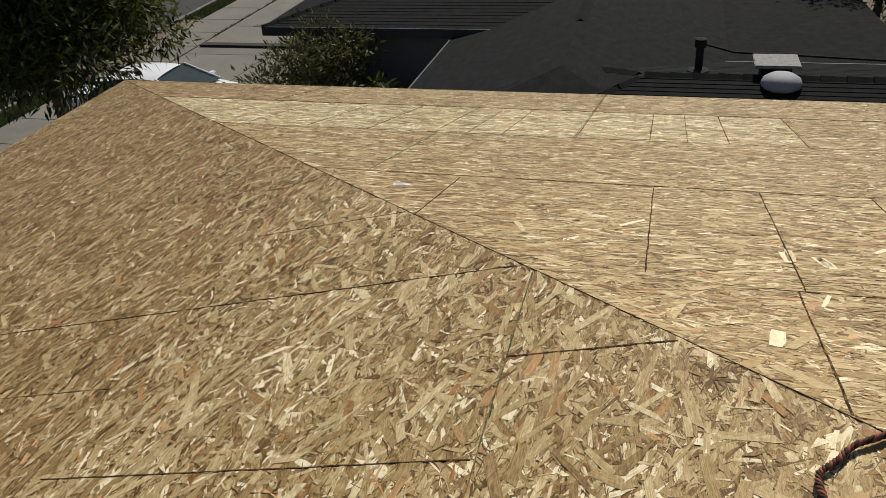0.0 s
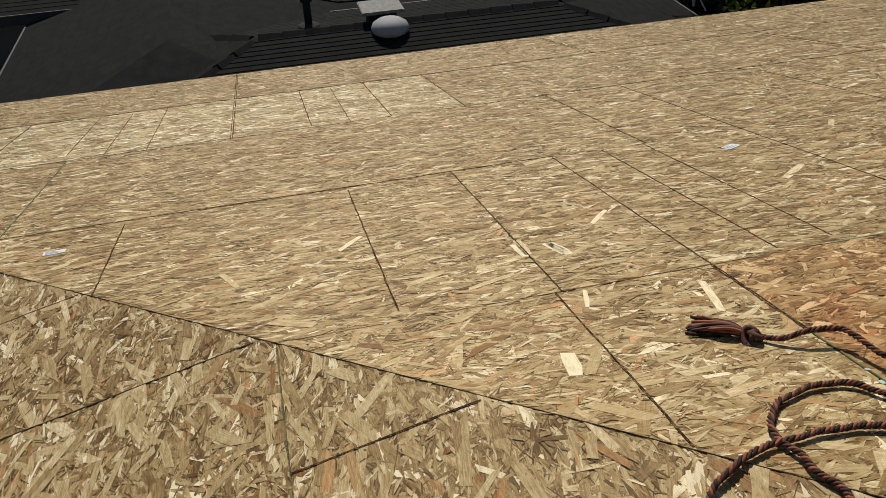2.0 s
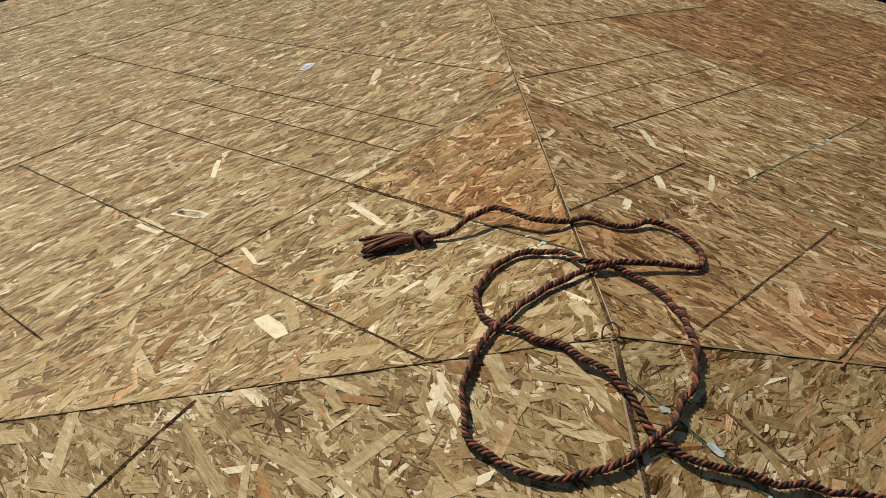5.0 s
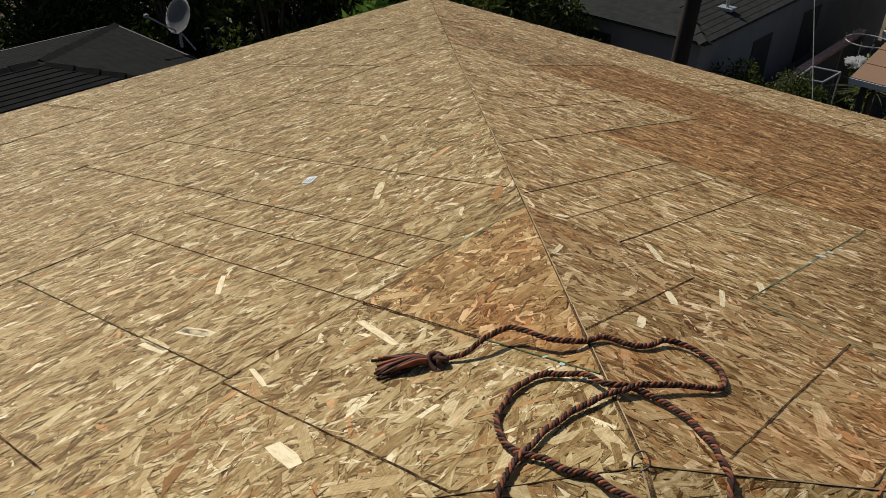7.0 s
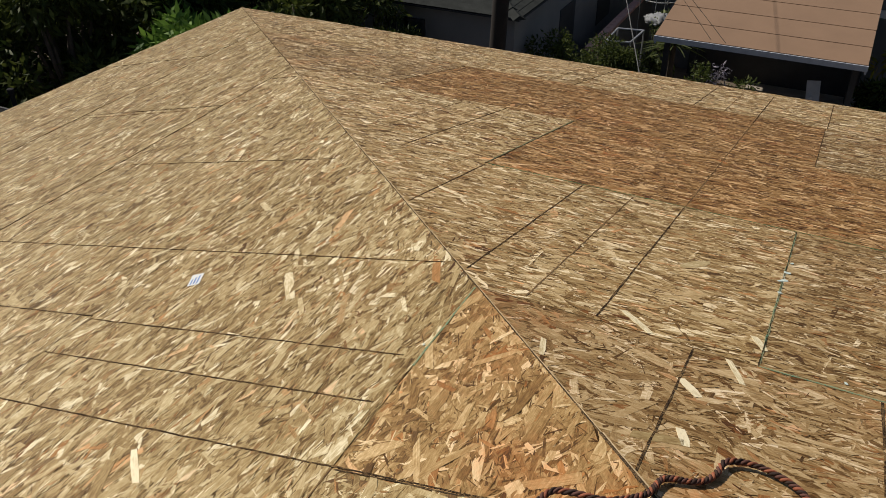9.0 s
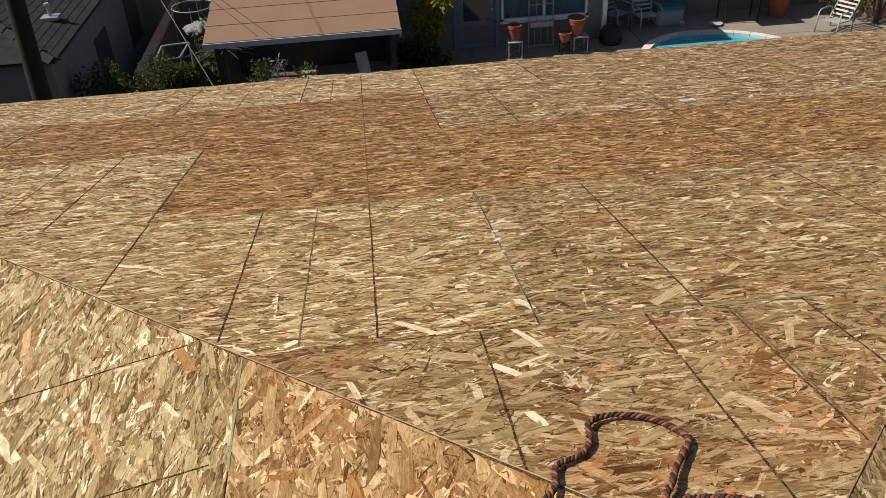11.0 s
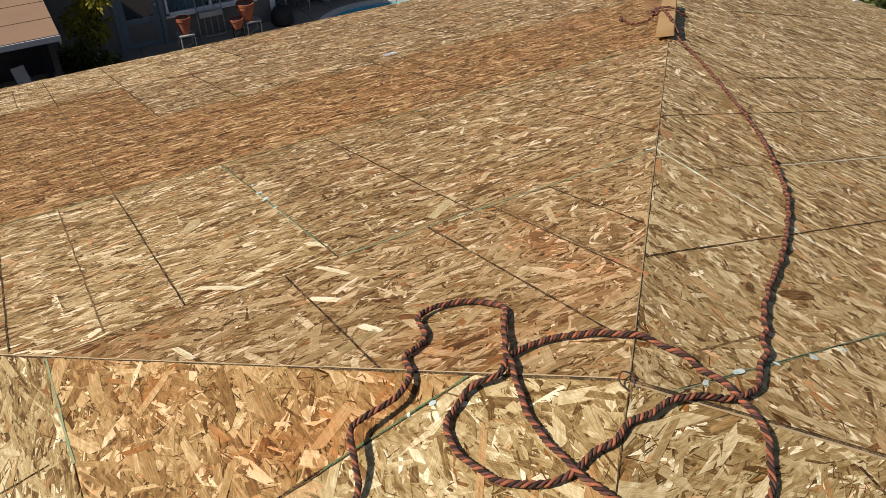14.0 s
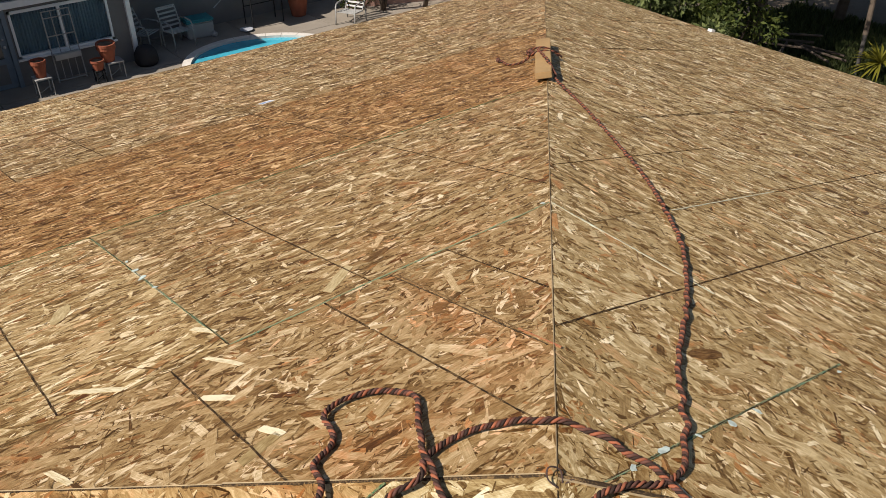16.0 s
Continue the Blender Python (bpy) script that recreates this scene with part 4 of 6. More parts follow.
grass_patch("short green grass between sidewalk and street", -34, -24.8, -17.05, -16.35, 9000, 3)
grass_patch("short green grass between sidewalk and street", -17, -9, -17.05, -16.35, 6000, 4)
for i, (x0, x1, y0, y1, n) in enumerate(((-26.5, -22.3, -12.04, -11.96, 450), (-23.88, -23.78, -13.9, -12.2, 220), (-29.6, -22.5, -14.78, -14.68, 700))):
    grass_patch("sparse weeds and grass in the open joints of the driveway", x0, x1, y0, y1, n, 40 + i, 0.085)
grass_patch("green grass under the trees beside a post", 14.5, 21, 6.0, 11.0, 22000, 5, 0.12)


def build_car():
    car = thing("car", "white sedan parked on the concrete driveway", "car", Matrix.Translation((-15.08, -11.9, GROUND + 0.06)))
    # side outline (y along the car, nose at +y), swept across with rounded shoulders
    low = [(-2.2, 0.3), (-2.25, 0.62), (-2.15, 0.92), (-1.4, 0.97), (0.95, 0.98), (1.75, 0.84), (2.15, 0.68), (2.25, 0.45), (2.2, 0.28)]
    bm = bmesh.new()
    rows = []
    for x, s in ((-0.86, 0.94), (-0.82, 1.0), (-0.5, 1.015), (0.0, 1.02), (0.5, 1.015), (0.82, 1.0), (0.86, 0.94)):
        rows.append([bm.verts.new((x, y, 0.28 + (z - 0.28) * s)) for y, z in low])
    for a, b in zip(rows, rows[1:]):
        for i in range(len(low) - 1):
            bm.faces.new((a[i], a[i + 1], b[i + 1], b[i]))
        bm.faces.new((a[-1], a[0], b[0], b[-1]))
    bm.faces.new(rows[0])
    bm.faces.new(rows[-1][::-1])
    part("body", bm, CAR_WHITE, car)
    bm = bmesh.new()
    rows = []
    for x, dz in ((-0.60, -0.045), (-0.5, -0.01), (-0.25, 0.008), (0.0, 0.012), (0.25, 0.008), (0.5, -0.01), (0.60, -0.045)):
        rows.append([bm.verts.new((x, y, z + dz)) for y, z in ((-0.96, 1.36), (-0.6, 1.415), (-0.2, 1.43), (0.1, 1.425), (0.37, 1.40))])
    for a, b in zip(rows, rows[1:]):
        for i in range(4):
            bm.faces.new((a[i], b[i], b[i + 1], a[i + 1]))
    part("roof", bm, CAR_WHITE, car, smooth=True)
    part("cabin", boxed(-0.57, 0.57, -0.9, 0.3, 0.9, 1.33), RUBBER, car)
    bm = bmesh.new()
    for a, b, c, d in (((-0.60, 0.34, 1.385), (0.60, 0.34, 1.385), (0.74, 1.15, 0.985), (-0.74, 1.15, 0.985)),):
        vs = [bm.verts.new(p) for p in (a, b, c, d)]
        bm.faces.new(vs)
    bmesh.ops.solidify(bm, geom=bm.faces, thickness=0.02)
    part("windscreen", bm, WINDSCREEN, car)
    bm = bmesh.new()
    vs = [bm.verts.new(p) for p in ((-0.60, -0.94, 1.335), (0.60, -0.94, 1.335), (0.72, -1.55, 0.97), (-0.72, -1.55, 0.97))]
    bm.faces.new(vs)
    bmesh.ops.solidify(bm, geom=bm.faces, thickness=0.02)
    part("rear_window", bm, WINDSCREEN, car)
    for s in (-1, 1):
        bm = bmesh.new()
        vs = [bm.verts.new((s * x, y, z)) for x, y, z in ((0.62, -0.92, 1.32), (0.62, 0.33, 1.37), (0.77, 1.1, 0.985), (0.77, -1.45, 0.975))]
        bm.faces.new(vs)
        bmesh.ops.solidify(bm, geom=bm.faces, thickness=0.02)
        part("side_window", bm, WINDSCREEN, car)
        part("pillar", tube(bmesh.new(), [(s * 0.61, 0.36, 1.39), (s * 0.77, 1.17, 0.985)], 0.03, 6), CAR_WHITE, car)
        m = part("mirror", boxed(s * 0.96 - 0.09, s * 0.96 + 0.09, 0.78, 0.92, 0.95, 1.08, bevel=0.02), CAR_WHITE, car)
        part("headlight", boxed(s * 0.62 - 0.16, s * 0.62 + 0.16, 2.06, 2.2, 0.58, 0.70, bevel=0.02), GLASS, car)
        for y in (-1.35, 1.4):
            w = part("wheel", turned(bmesh.new(), [(0.2, -0.1), (0.31, -0.1), (0.32, -0.08), (0.32, 0.08), (0.31, 0.1), (0.2, 0.1)], 22, pose(s * 0.78, y, 0.30, 0, 90, 0)), RUBBER, car)
            part("rim", turned(bmesh.new(), [(0.02, -0.105), (0.19, -0.09), (0.2, 0.09), (0.02, 0.105)], 18, pose(s * 0.785, y, 0.30, 0, 90, 0)), GALV, w)
    part("wiper", tube(bmesh.new(), [(-0.5, 1.16, 1.0), (0.1, 1.0, 1.09)], 0.012, 5), RUBBER, car)


build_car()
plant("tree", "tall dark leafy tree with drooping narrow leaves beside the roof corner", "tree", (-12.15, -12.15), -0.6, 2.25, 62, 47000, 0.19, LEAF_TREE, 21, trunk=0.13, low=0.54, ratio=0.24, droop=0.6)
plant("shrub", "open branching shrub with narrow leaves beside the driveway", "shrub", (-13.5, -7.2), -3.25, 1.35, 44, 8500, 0.13, LEAF_SHRUB, 22, trunk=0.06, low=0.2, ratio=0.3, droop=-0.3)
plant("shrub", "small dark shrub against the house wall", "shrub", (-13.4, -5.6), -3.75, 0.6, 9, 700, 0.18, LEAF_OLIVE, 23, trunk=0.04, low=0.3, ratio=0.25)
for i, (x, y, top, sp, mat) in enumerate(((-12.8, 9.6, -0.6, 1.9, LEAF_OLIVE), (-10.3, 10.4, -1.3, 1.5, LEAF_HEDGE), (-15.8, 9.0, -0.4, 2.1, LEAF), (-19.2, 7.6, -0.2, 2.3, LEAF), (-23.0, 4.6, 0.2, 2.6, LEAF), (-9.0, 8.6, -2.6, 0.9, LEAF_BRIGHT), (-8.0, 10.0, -2.7, 0.9, LEAF_OLIVE), (-14.0, 13.0, 0.4, 2.2, LEAF), (-18.0, 12.5, 0.8, 2.4, LEAF), (-11.6, 8.2, -2.2, 1.1, LEAF_OLIVE), (-10.0, 9.2, -2.3, 1.0, LEAF), (-17.2, 6.6, -1.6, 1.5, LEAF), (-14.4, 7.8, -1.8, 1.3, LEAF), (-11.5, 14.8, -0.5, 1.9, LEAF_BRIGHT), (-22.5, 10.5, 0.5, 2.6, LEAF), (-26.0, 7.0, 0.6, 2.8, LEAF))):
    plant("tree", "dense dark green tree behind the houses", "tree", (x, y), top, sp, 34, 9000, 0.19, mat, 30 + i, trunk=0.11, low=0.22, group="trees behind the houses")
for i, (x, y, top, sp) in enumerate(((-8.7, 11.2, -2.35, 0.85), (-7.95, 11.3, -2.45, 0.62), (-9.8, 11.1, -2.3, 0.9), (-7.35, 11.45, -3.25, 0.42), (-6.95, 11.5, -3.5, 0.3))):
    plant("bush", "leafy green bush beside the stucco house", "bush", (x, y), top, sp, 18, 4200, 0.12, LEAF_OLIVE, 50 + i, trunk=0.04, low=0.25, group="bushes beside the stucco house")
for i, (x, y, top, sp) in enumerate(((-5.0, 12.85, -3.85, 0.55), (-4.55, 12.9, -3.72, 0.62), (-4.0, 12.9, -3.88, 0.55), (-3.6, 12.95, -4.0, 0.4))):
    plant("bush", "low leafy bush below the brick-capped wall", "bush", (x, y), top, sp, 20, 4600, 0.075, LEAF_OLIVE, 60 + i, trunk=0.03, low=0.2, group="low bushes")

# ---- garden to the north: masonry wall, pipe frame, patio cover ----
PINK_BRICK = simple("pale_pink_brick", (0.72, 0.42, 0.34), 0.9, var=0.2, scale=8.0)
cap_wall = thing("garden_wall", "low stucco garden wall with a red brick cap", "wall")
part("wall", boxed(-4.84, -4.70, 14.7, 19.5, GROUND - 0.05, -4.68), WALL_GREY, cap_wall)
for i in range(22):
    part("brick", boxed(-4.86, -4.68, 14.7 + i * 0.22, 14.905 + i * 0.22, -4.68, -4.60, bevel=0.008), PINK_BRICK, cap_wall)
frame_ = thing("pipe_frame", "open rectangular frame of pale metal pipe", "frame")
fc = [(-4.27, 14.1), (-4.28, 14.88), (-3.79, 14.96), (-3.84, 14.19)]
for (a, b), (c, d) in zip(fc, fc[1:] + fc[:1]):
    part("rail", tube(bmesh.new(), [(a, b, -4.2), (c, d, -4.2)], 0.018, 8), GALV, frame_)
    part("leg", tube(bmesh.new(), [(a, b, GROUND), (a, b, -4.2)], 0.016, 8), GALV, frame_)
drop = thing("service_wire", "thin pale overhead wire rising from the eave to a far pole", "wire")
part("strand", tube(bmesh.new(), [(-0.75, 5.18, -3.81), (-1.673, 7.135, -3.0), (-3.967, 11.978, -1.0), (-6.26, 16.82, 1.0), (-9.70, 24.1, 4.0)], 0.006, 6), OLD_TIN, drop)
rosette("yucca", "spiky green yucca beside the pipe frame", (-3.25, 15.3), -4.5, 0.8, 46, LEAF_OLIVE, 71)
rosette("yucca", "spiky pale green yucca under the patio cover edge", (-2.5, 13.4), -5.4, 0.5, 36, LEAF_OLIVE, 72)


def patio_cover():
    root = thing("patio_cover", "free-standing patio cover with a tan rolled roof", "patio cover")
    x0, x1, y0, y1, z0, z1 = -3.36, 0.18, 14.0, 17.95, -3.93, -3.36
    n = 6
    for i in range(n):
        a, b = i / n, (i + 1.04) / n if i < n - 1 else 1
        ya, yb, za, zb = y0 + (y1 - y0) * a, y0 + (y1 - y0) * b, z0 + (z1 - z0) * a, z0 + (z1 - z0) * b
        bm = bmesh.new()
        v = [bm.verts.new(p) for p in ((x0, ya, za + 0.012), (x1, ya, za + 0.012), (x1, yb, zb + 0.002), (x0, yb, zb + 0.002))]
        w = [bm.verts.new(p) for p in ((x0, ya, za - 0.02), (x1, ya, za - 0.02), (x1, yb, zb - 0.03), (x0, yb, zb - 0.03))]
        bm.faces.new(v)
        bm.faces.new(w[::-1])
        for k in range(4):
            bm.faces.new((w[k], w[(k + 1) % 4], v[(k + 1) % 4], v[k]))
        part("roofing_strip", bm, TAN_ROOF, root)
    part("fascia", boxed(x0 - 0.01, x1 + 0.01, y0 - 0.03, y0 - 0.005, z0 - 0.095, z0 + 0.0), GREY_METAL, root, "pale grey painted fascia")
    for x in (x0, x1 - 0.03):
        bm = bmesh.new()
        v = [bm.verts.new((x + k, y, z)) for k in (0, 0.03) for y, z in ((y0, z0 - 0.15), (y0, z0 - 0.03), (y1, z1 - 0.04), (y1, z1 - 0.16))]
        bm.faces.new(v[:4])
        bm.faces.new(v[4:][::-1])
        for k in range(4):
            bm.faces.new((v[k], v[(k + 1) % 4], v[4 + (k + 1) % 4], v[4 + k]))
        part("barge_board", bm, GREY_METAL, root)
    for x in (x0 + 0.15, x1 - 0.15):
        for y in (y0 + 0.5, y1 - 0.4):
            part("post", boxed(x - 0.05, x + 0.05, y - 0.05, y + 0.05, GROUND - 0.02, z0 - 0.05 + (y - y0) / (y1 - y0) * (z1 - z0)), FASCIA, root)
    # dark fascia colour puts the deep shade under the cover onto this wall
    part("back_wall", boxed(x0, x1, y1 - 0.12, y1, GROUND - 0.05, z1 - 0.06), FASCIA, root)


patio_cover()
# thin dark tubes on the roofing draw the shadows of overhead wires
for points in ([(-3.64, 16.22, -3.58), (-3.33, 15.67, -3.66), (-2.85, 14.88, -3.78), (-2.40, 14.10, -3.89)], [(-3.41, 16.18, -3.59), (-3.12, 15.63, -3.67), (-2.59, 14.79, -3.79), (-2.13, 14.05, -3.90)]):
    wire_shadow = thing("cable", "thin black line drawn as the shadow of a wire on the patio cover roof", "cable", group="patio cover cables")
    part("strand", tube(bmesh.new(), points, 0.0045, 6), BLACK_PIPE, wire_shadow)
for i, (x, rz, t) in enumerate(((-0.74, 12, 8), (-0.45, -6, -10))):
    b = part("leaning_board", boxed(-0.09 - 0.05 * i, 0.09, -0.012, 0.012, 0.0, 1.15 + 0.3 * i, bevel=0.004), GREY_METAL)
    b.matrix_basis = pose(x + 0.1, 14.5, GROUND, -10, t, rz)
    tagged(b, "pale grey board leaning under the patio cover", "board", "leaning boards")
for i in range(5):
    plant("flowering_plant", "low plant with small pale violet flowers under the patio cover", "plant", (-2.4 + i * 0.38, 13.25 + 0.1 * (i % 2)), -4.05 - 0.08 * (i % 3), 0.34, 9, 620, 0.07, LEAF_FLOWER if i % 2 else LEAF_OLIVE, 80 + i, trunk=0.015, low=0.3, group="flowering plants")
plant("bush", "bush with yellow-green leaves beside the pool house door", "bush", (1.05, 16.9), -3.9, 0.6, 12, 800, 0.2, LEAF_YELLOW, 90, trunk=0.05, low=0.45, ratio=0.25, droop=0.6)
# added bush stands in for the black shaded void beside the cover
plant("bush", "dark green bush added to fill the deep shade beside the patio cover", "bush", (0.62, 15.6), -4.75, 0.5, 22, 3600, 0.16, LEAF, 91, trunk=0.06, low=0.05, droop=0.5)


def wire_ring():
    r = thing("plant_ring", "round pale wire plant ring with short upright prongs", "plant support", Matrix.Translation((-3.9, 16.65, GROUND)))
    pts = [(0.42 * math.cos(k * math.pi / 12), 0.42 * math.sin(k * math.pi / 12), 1.98) for k in range(25)]
    part("ring", tube(bmesh.new(), pts, 0.012, 6), CREAM, r)
    for k in range(12):
        a = k * math.pi / 6
        x, y = 0.42 * math.cos(a), 0.42 * math.sin(a)
        part("prong", tube(bmesh.new(), [(x, y, 1.94 if k % 3 else 0.0), (x * 1.04, y * 1.04, 2.06)], 0.008, 5), CREAM, r)


wire_ring()
plant("bush", "leafy bush under a crumpled pale sheet", "bush", (-3.72, 15.95), -4.25, 0.42, 10, 1500, 0.10, LEAF_HEDGE, 66, trunk=0.03, low=0.2)
sheet = thing("sheet", "crumpled pale grey plastic sheet thrown over a bush", "sheet", Matrix.Translation((-3.72, 15.92, -4.27)))
bm = bmesh.new()
bmesh.ops.create_icosphere(bm, subdivisions=4, radius=0.26)
for v in bm.verts:
    n = v.co.normalized()
    k = 1 + 0.22 * math.sin(9 * n.x + 4 * n.y) * math.sin(7 * n.y - 5 * n.z) + 0.10 * math.sin(23 * n.x + 17 * n.z)
    v.co = Vector((v.co.x * k * 1.1, v.co.y * k, max(v.co.z, -0.05) * k * 0.45))
part("folds", bm, DISH_GREY, sheet, smooth=True)
# ---- pool house, patio and pool to the north-east ----
PATIO = GROUND + 0.03


COPING = simple("pale_coping", (0.62, 0.58, 0.52), 0.85, var=0.12)
PATIO_STONE = simple("sandy_patio_concrete", (0.265, 0.228, 0.182), 0.9, var=0.2, scale=1.5, fine=40, bump=0.3, dist=0.004)
DOOR_BLUE = simple("grey_blue_door_paint", (0.17, 0.215, 0.25), 0.6, var=0.12)


def pool_house():
    house = thing("pool_house", "grey stucco house with a grey-blue door and a wide window", "house")
    y = 18.1
    # front wall with a door opening and a window opening
    bm = bmesh.new()
    for b in ((-4.0, 1.62, GROUND, -3.3), (2.68, 2.74, GROUND, -3.3), (4.78, 5.2, GROUND, -3.3), (1.62, 2.68, -3.93, -3.3), (2.74, 4.78, GROUND, -5.37), (2.74, 4.78, -4.36, -3.3)):
        box(bm, b[0], b[1], y, y + 0.15, b[2], b[3])
    part("front_wall", bm, WALL_GREY, house)
    part("side_wall", boxed(5.05, 5.2, y + 0.15, 19.45, GROUND, -3.3), WALL_GREY, house)
    part("rear_wall", boxed(5.2, 11.4, 19.3, 19.45, GROUND, -3.3), WALL_GREY, house, "plain dark grey stucco wall")
    part("inner_wall", boxed(-4.0, 5.05, 20.5, 20.6, GROUND, -3.3), WALL_GREY, house)
    part("corner_post", boxed(5.14, 5.24, 18.0, 18.1, GROUND, -3.3), WHITE, house, "white painted corner post")
    part("roof", boxed(-4.3, 5.3, 17.6, 25.0, -3.3, -3.15), SHINGLE_GREY, house)
    part("roof", boxed(5.36, 11.6, 18.75, 25.0, -3.31, -3.16), SHINGLE_GREY, house)
    door = part("door", boxed(1.72, 2.60, y + 0.03, y + 0.07, GROUND + 0.04, -3.98, bevel=0.004), DOOR_BLUE, house, "grey-blue door with a tall glass pane")
    for x in (1.62, 2.60):
        part("jamb", boxed(x, x + 0.09, y - 0.03, y + 0.12, GROUND, -3.93), DOOR_BLUE, door)
    part("pane", boxed(1.86, 2.46, y + 0.015, y + 0.028, -5.3, -4.1), GLASS, door)
    part("kick_panel", boxed(1.86, 2.46, y + 0.018, y + 0.03, -5.85, -5.42, bevel=0.004), WALL_GREY, door)
    part("mid_rail", boxed(1.74, 2.58, y + 0.012, y + 0.03, -5.42, -5.3), DOOR_BLUE, door)
    part("door_handle", turned(bmesh.new(), [(0.02, 0.0), (0.03, 0.02), (0.03, 0.045), (0.01, 0.05)], 12, pose(2.52, y + 0.03, -5.06, 90, 0, 0)), GALV, door)
    part("deadbolt", turned(bmesh.new(), [(0.02, 0.0), (0.025, 0.02), (0.01, 0.025)], 12, pose(2.52, y + 0.03, -4.9, 90, 0, 0)), GALV, door)
    win = new("window")
    win.parent = house
    bm = bmesh.new()
    for b in ((2.74, 2.79, -5.37, -4.36), (4.73, 4.78, -5.37, -4.36), (2.74, 4.78, -5.37, -5.31), (2.74, 4.78, -4.42, -4.36), (3.72, 3.78, -5.31, -4.42)):
        box(bm, b[0], b[1], y - 0.03, y + 0.06, b[2], b[3])
    part("frame", bm, WHITE, win)
    part("sill", boxed(2.7, 4.82, y - 0.07, y, -5.41, -5.372), WHITE, win)
    for a, b in ((2.79, 3.72), (3.78, 4.73)):
        part("pane", boxed(a, b, y + 0.02, y + 0.03, -5.31, -4.42), CLEAR, win).visible_shadow = False
    for k in range(30):
        x = 2.8 + k * 0.0645
        part("curtain_fold", turned(bmesh.new(), [(0.036, -5.32), (0.042, -4.8), (0.036, -4.36)], 8, Matrix.Translation((x + 0.03, y + 0.11 + 0.012 * math.sin(k * 1.7), 0))), CURTAIN, win)
    part("fascia", boxed(-4.0, 5.3, y - 0.10, y - 0.02, -4.28, -4.14), WHITE, house, "white painted beam over the window")


pool_house()
patio = thing("patio", "pale concrete patio round the pool", "paving", kind="structure")
for i in range(9):
    for j in range(3):
        part("slab", boxed(-2 + i * 2.0 + 0.006, i * 2.0 - 0.006, 13.4 + j * 2.0 + 0.006, 15.4 + j * 2.0 - 0.006, GROUND - 0.02, PATIO - 0.001 * ((i + j) % 2), bevel=0.004), PATIO_STONE, patio)


def pool():
    root = thing("pool", "small curved swimming pool of clear blue water with pale coping", "pool")
    n, cx, cy = 56, 7.5, 16.1

    def edge(a, grow):
        r = 1.0 + 0.03 * math.cos(2 * a + 0.6) + 0.02 * math.cos(3 * a)
        return cx + (1.72 * r + grow) * math.cos(a), cy + (1.70 * r + grow) * math.sin(a)

    bm = bmesh.new()
    bm.faces.new([bm.verts.new((*edge(2 * math.pi * k / n, 0.0), PATIO + 0.012)) for k in range(n)])
    part("water", bm, WATER, root)
    for k in range(28):
        bm = bmesh.new()
        a0, a1 = 2 * math.pi * k / 28, 2 * math.pi * (k + 0.97) / 28
        vs = []
        for z in (PATIO - 0.01, PATIO + 0.07):
            vs += [bm.verts.new((*edge(a, g), z)) for a, g in ((a0, -0.02), ((a0 + a1) / 2, -0.02), (a1, -0.02), (a1, 0.17), ((a0 + a1) / 2, 0.17), (a0, 0.17))]
        bm.faces.new(vs[6:])
        bm.faces.new(vs[:6][::-1])
        for q in range(6):
            bm.faces.new((vs[q], vs[(q + 1) % 6], vs[6 + (q + 1) % 6], vs[6 + q]))
        part("coping_stone", bm, COPING, root)


pool()


def pot(label, x, y, z, r, h, tilt=0.0):
    p = thing("plant_pot", label, "pot", pose(x, y, z, tilt, 0, 0))
    part("body", turned(bmesh.new(), [(r * 0.62, 0.0), (r * 0.9, h * 0.8), (r * 0.86, h * 0.8), (r * 0.58, 0.03)], 24), TERRACOTTA, p, smooth=False)
    part("rim", turned(bmesh.new(), [(r * 0.9, h * 0.78), (r, h * 0.8), (r, h), (r * 0.86, h), (r * 0.84, h * 0.8)], 24), TERRACOTTA, p)
    part("soil", turned(bmesh.new(), [(r * 0.84, h * 0.78), (r * 0.84, h * 0.86)], 20), EARTH, p)
    return p


def stand(label, x, y, w, h, mat):
    s = thing("plant_stand", label, "stand", Matrix.Translation((x, y, PATIO)))
    part("top", boxed(-w / 2, w / 2, -w / 2, w / 2, h - 0.03, h, bevel=0.006), mat, s)
    for sx in (-1, 1):
        for sy in (-1, 1):
            part("leg", tube(bmesh.new(), [(sx * (w / 2 - 0.02), sy * (w / 2 - 0.02), 0), (sx * (w / 2 - 0.02), sy * (w / 2 - 0.02), h - 0.02)], 0.012, 6), mat, s)
    part("stretcher", tube(bmesh.new(), [(-w / 2 + 0.02, -w / 2 + 0.02, 0.1), (w / 2 - 0.02, w / 2 - 0.02, 0.1)], 0.008, 6), mat, s)


stand("white metal plant stand beside the window", 2.92, 17.4, 0.34, 0.39, CREAM)
pot("terracotta pot on a white metal stand", 2.92, 17.4, PATIO + 0.39, 0.165, 0.36)
stand("white metal plant stand beside the pool", 4.45, 17.45, 0.36, 0.38, CREAM)
pot("ribbed terracotta pot on a white metal stand", 4.36, 17.45, PATIO + 0.38, 0.20, 0.34)
pot("smaller terracotta pot stacked inside the large one", 4.36, 17.46, PATIO + 0.50, 0.205, 0.29, 4)
stand("dark iron plant stand on the patio", 4.08, 17.35, 0.22, 0.28, BLACK_PIPE)
pot("small terracotta pot on a dark iron stand", 4.08, 17.35, PATIO + 0.28, 0.155, 0.22)
pot("large terracotta pot standing on the patio by the wall", 9.77, 18.62, PATIO, 0.30, 0.62)


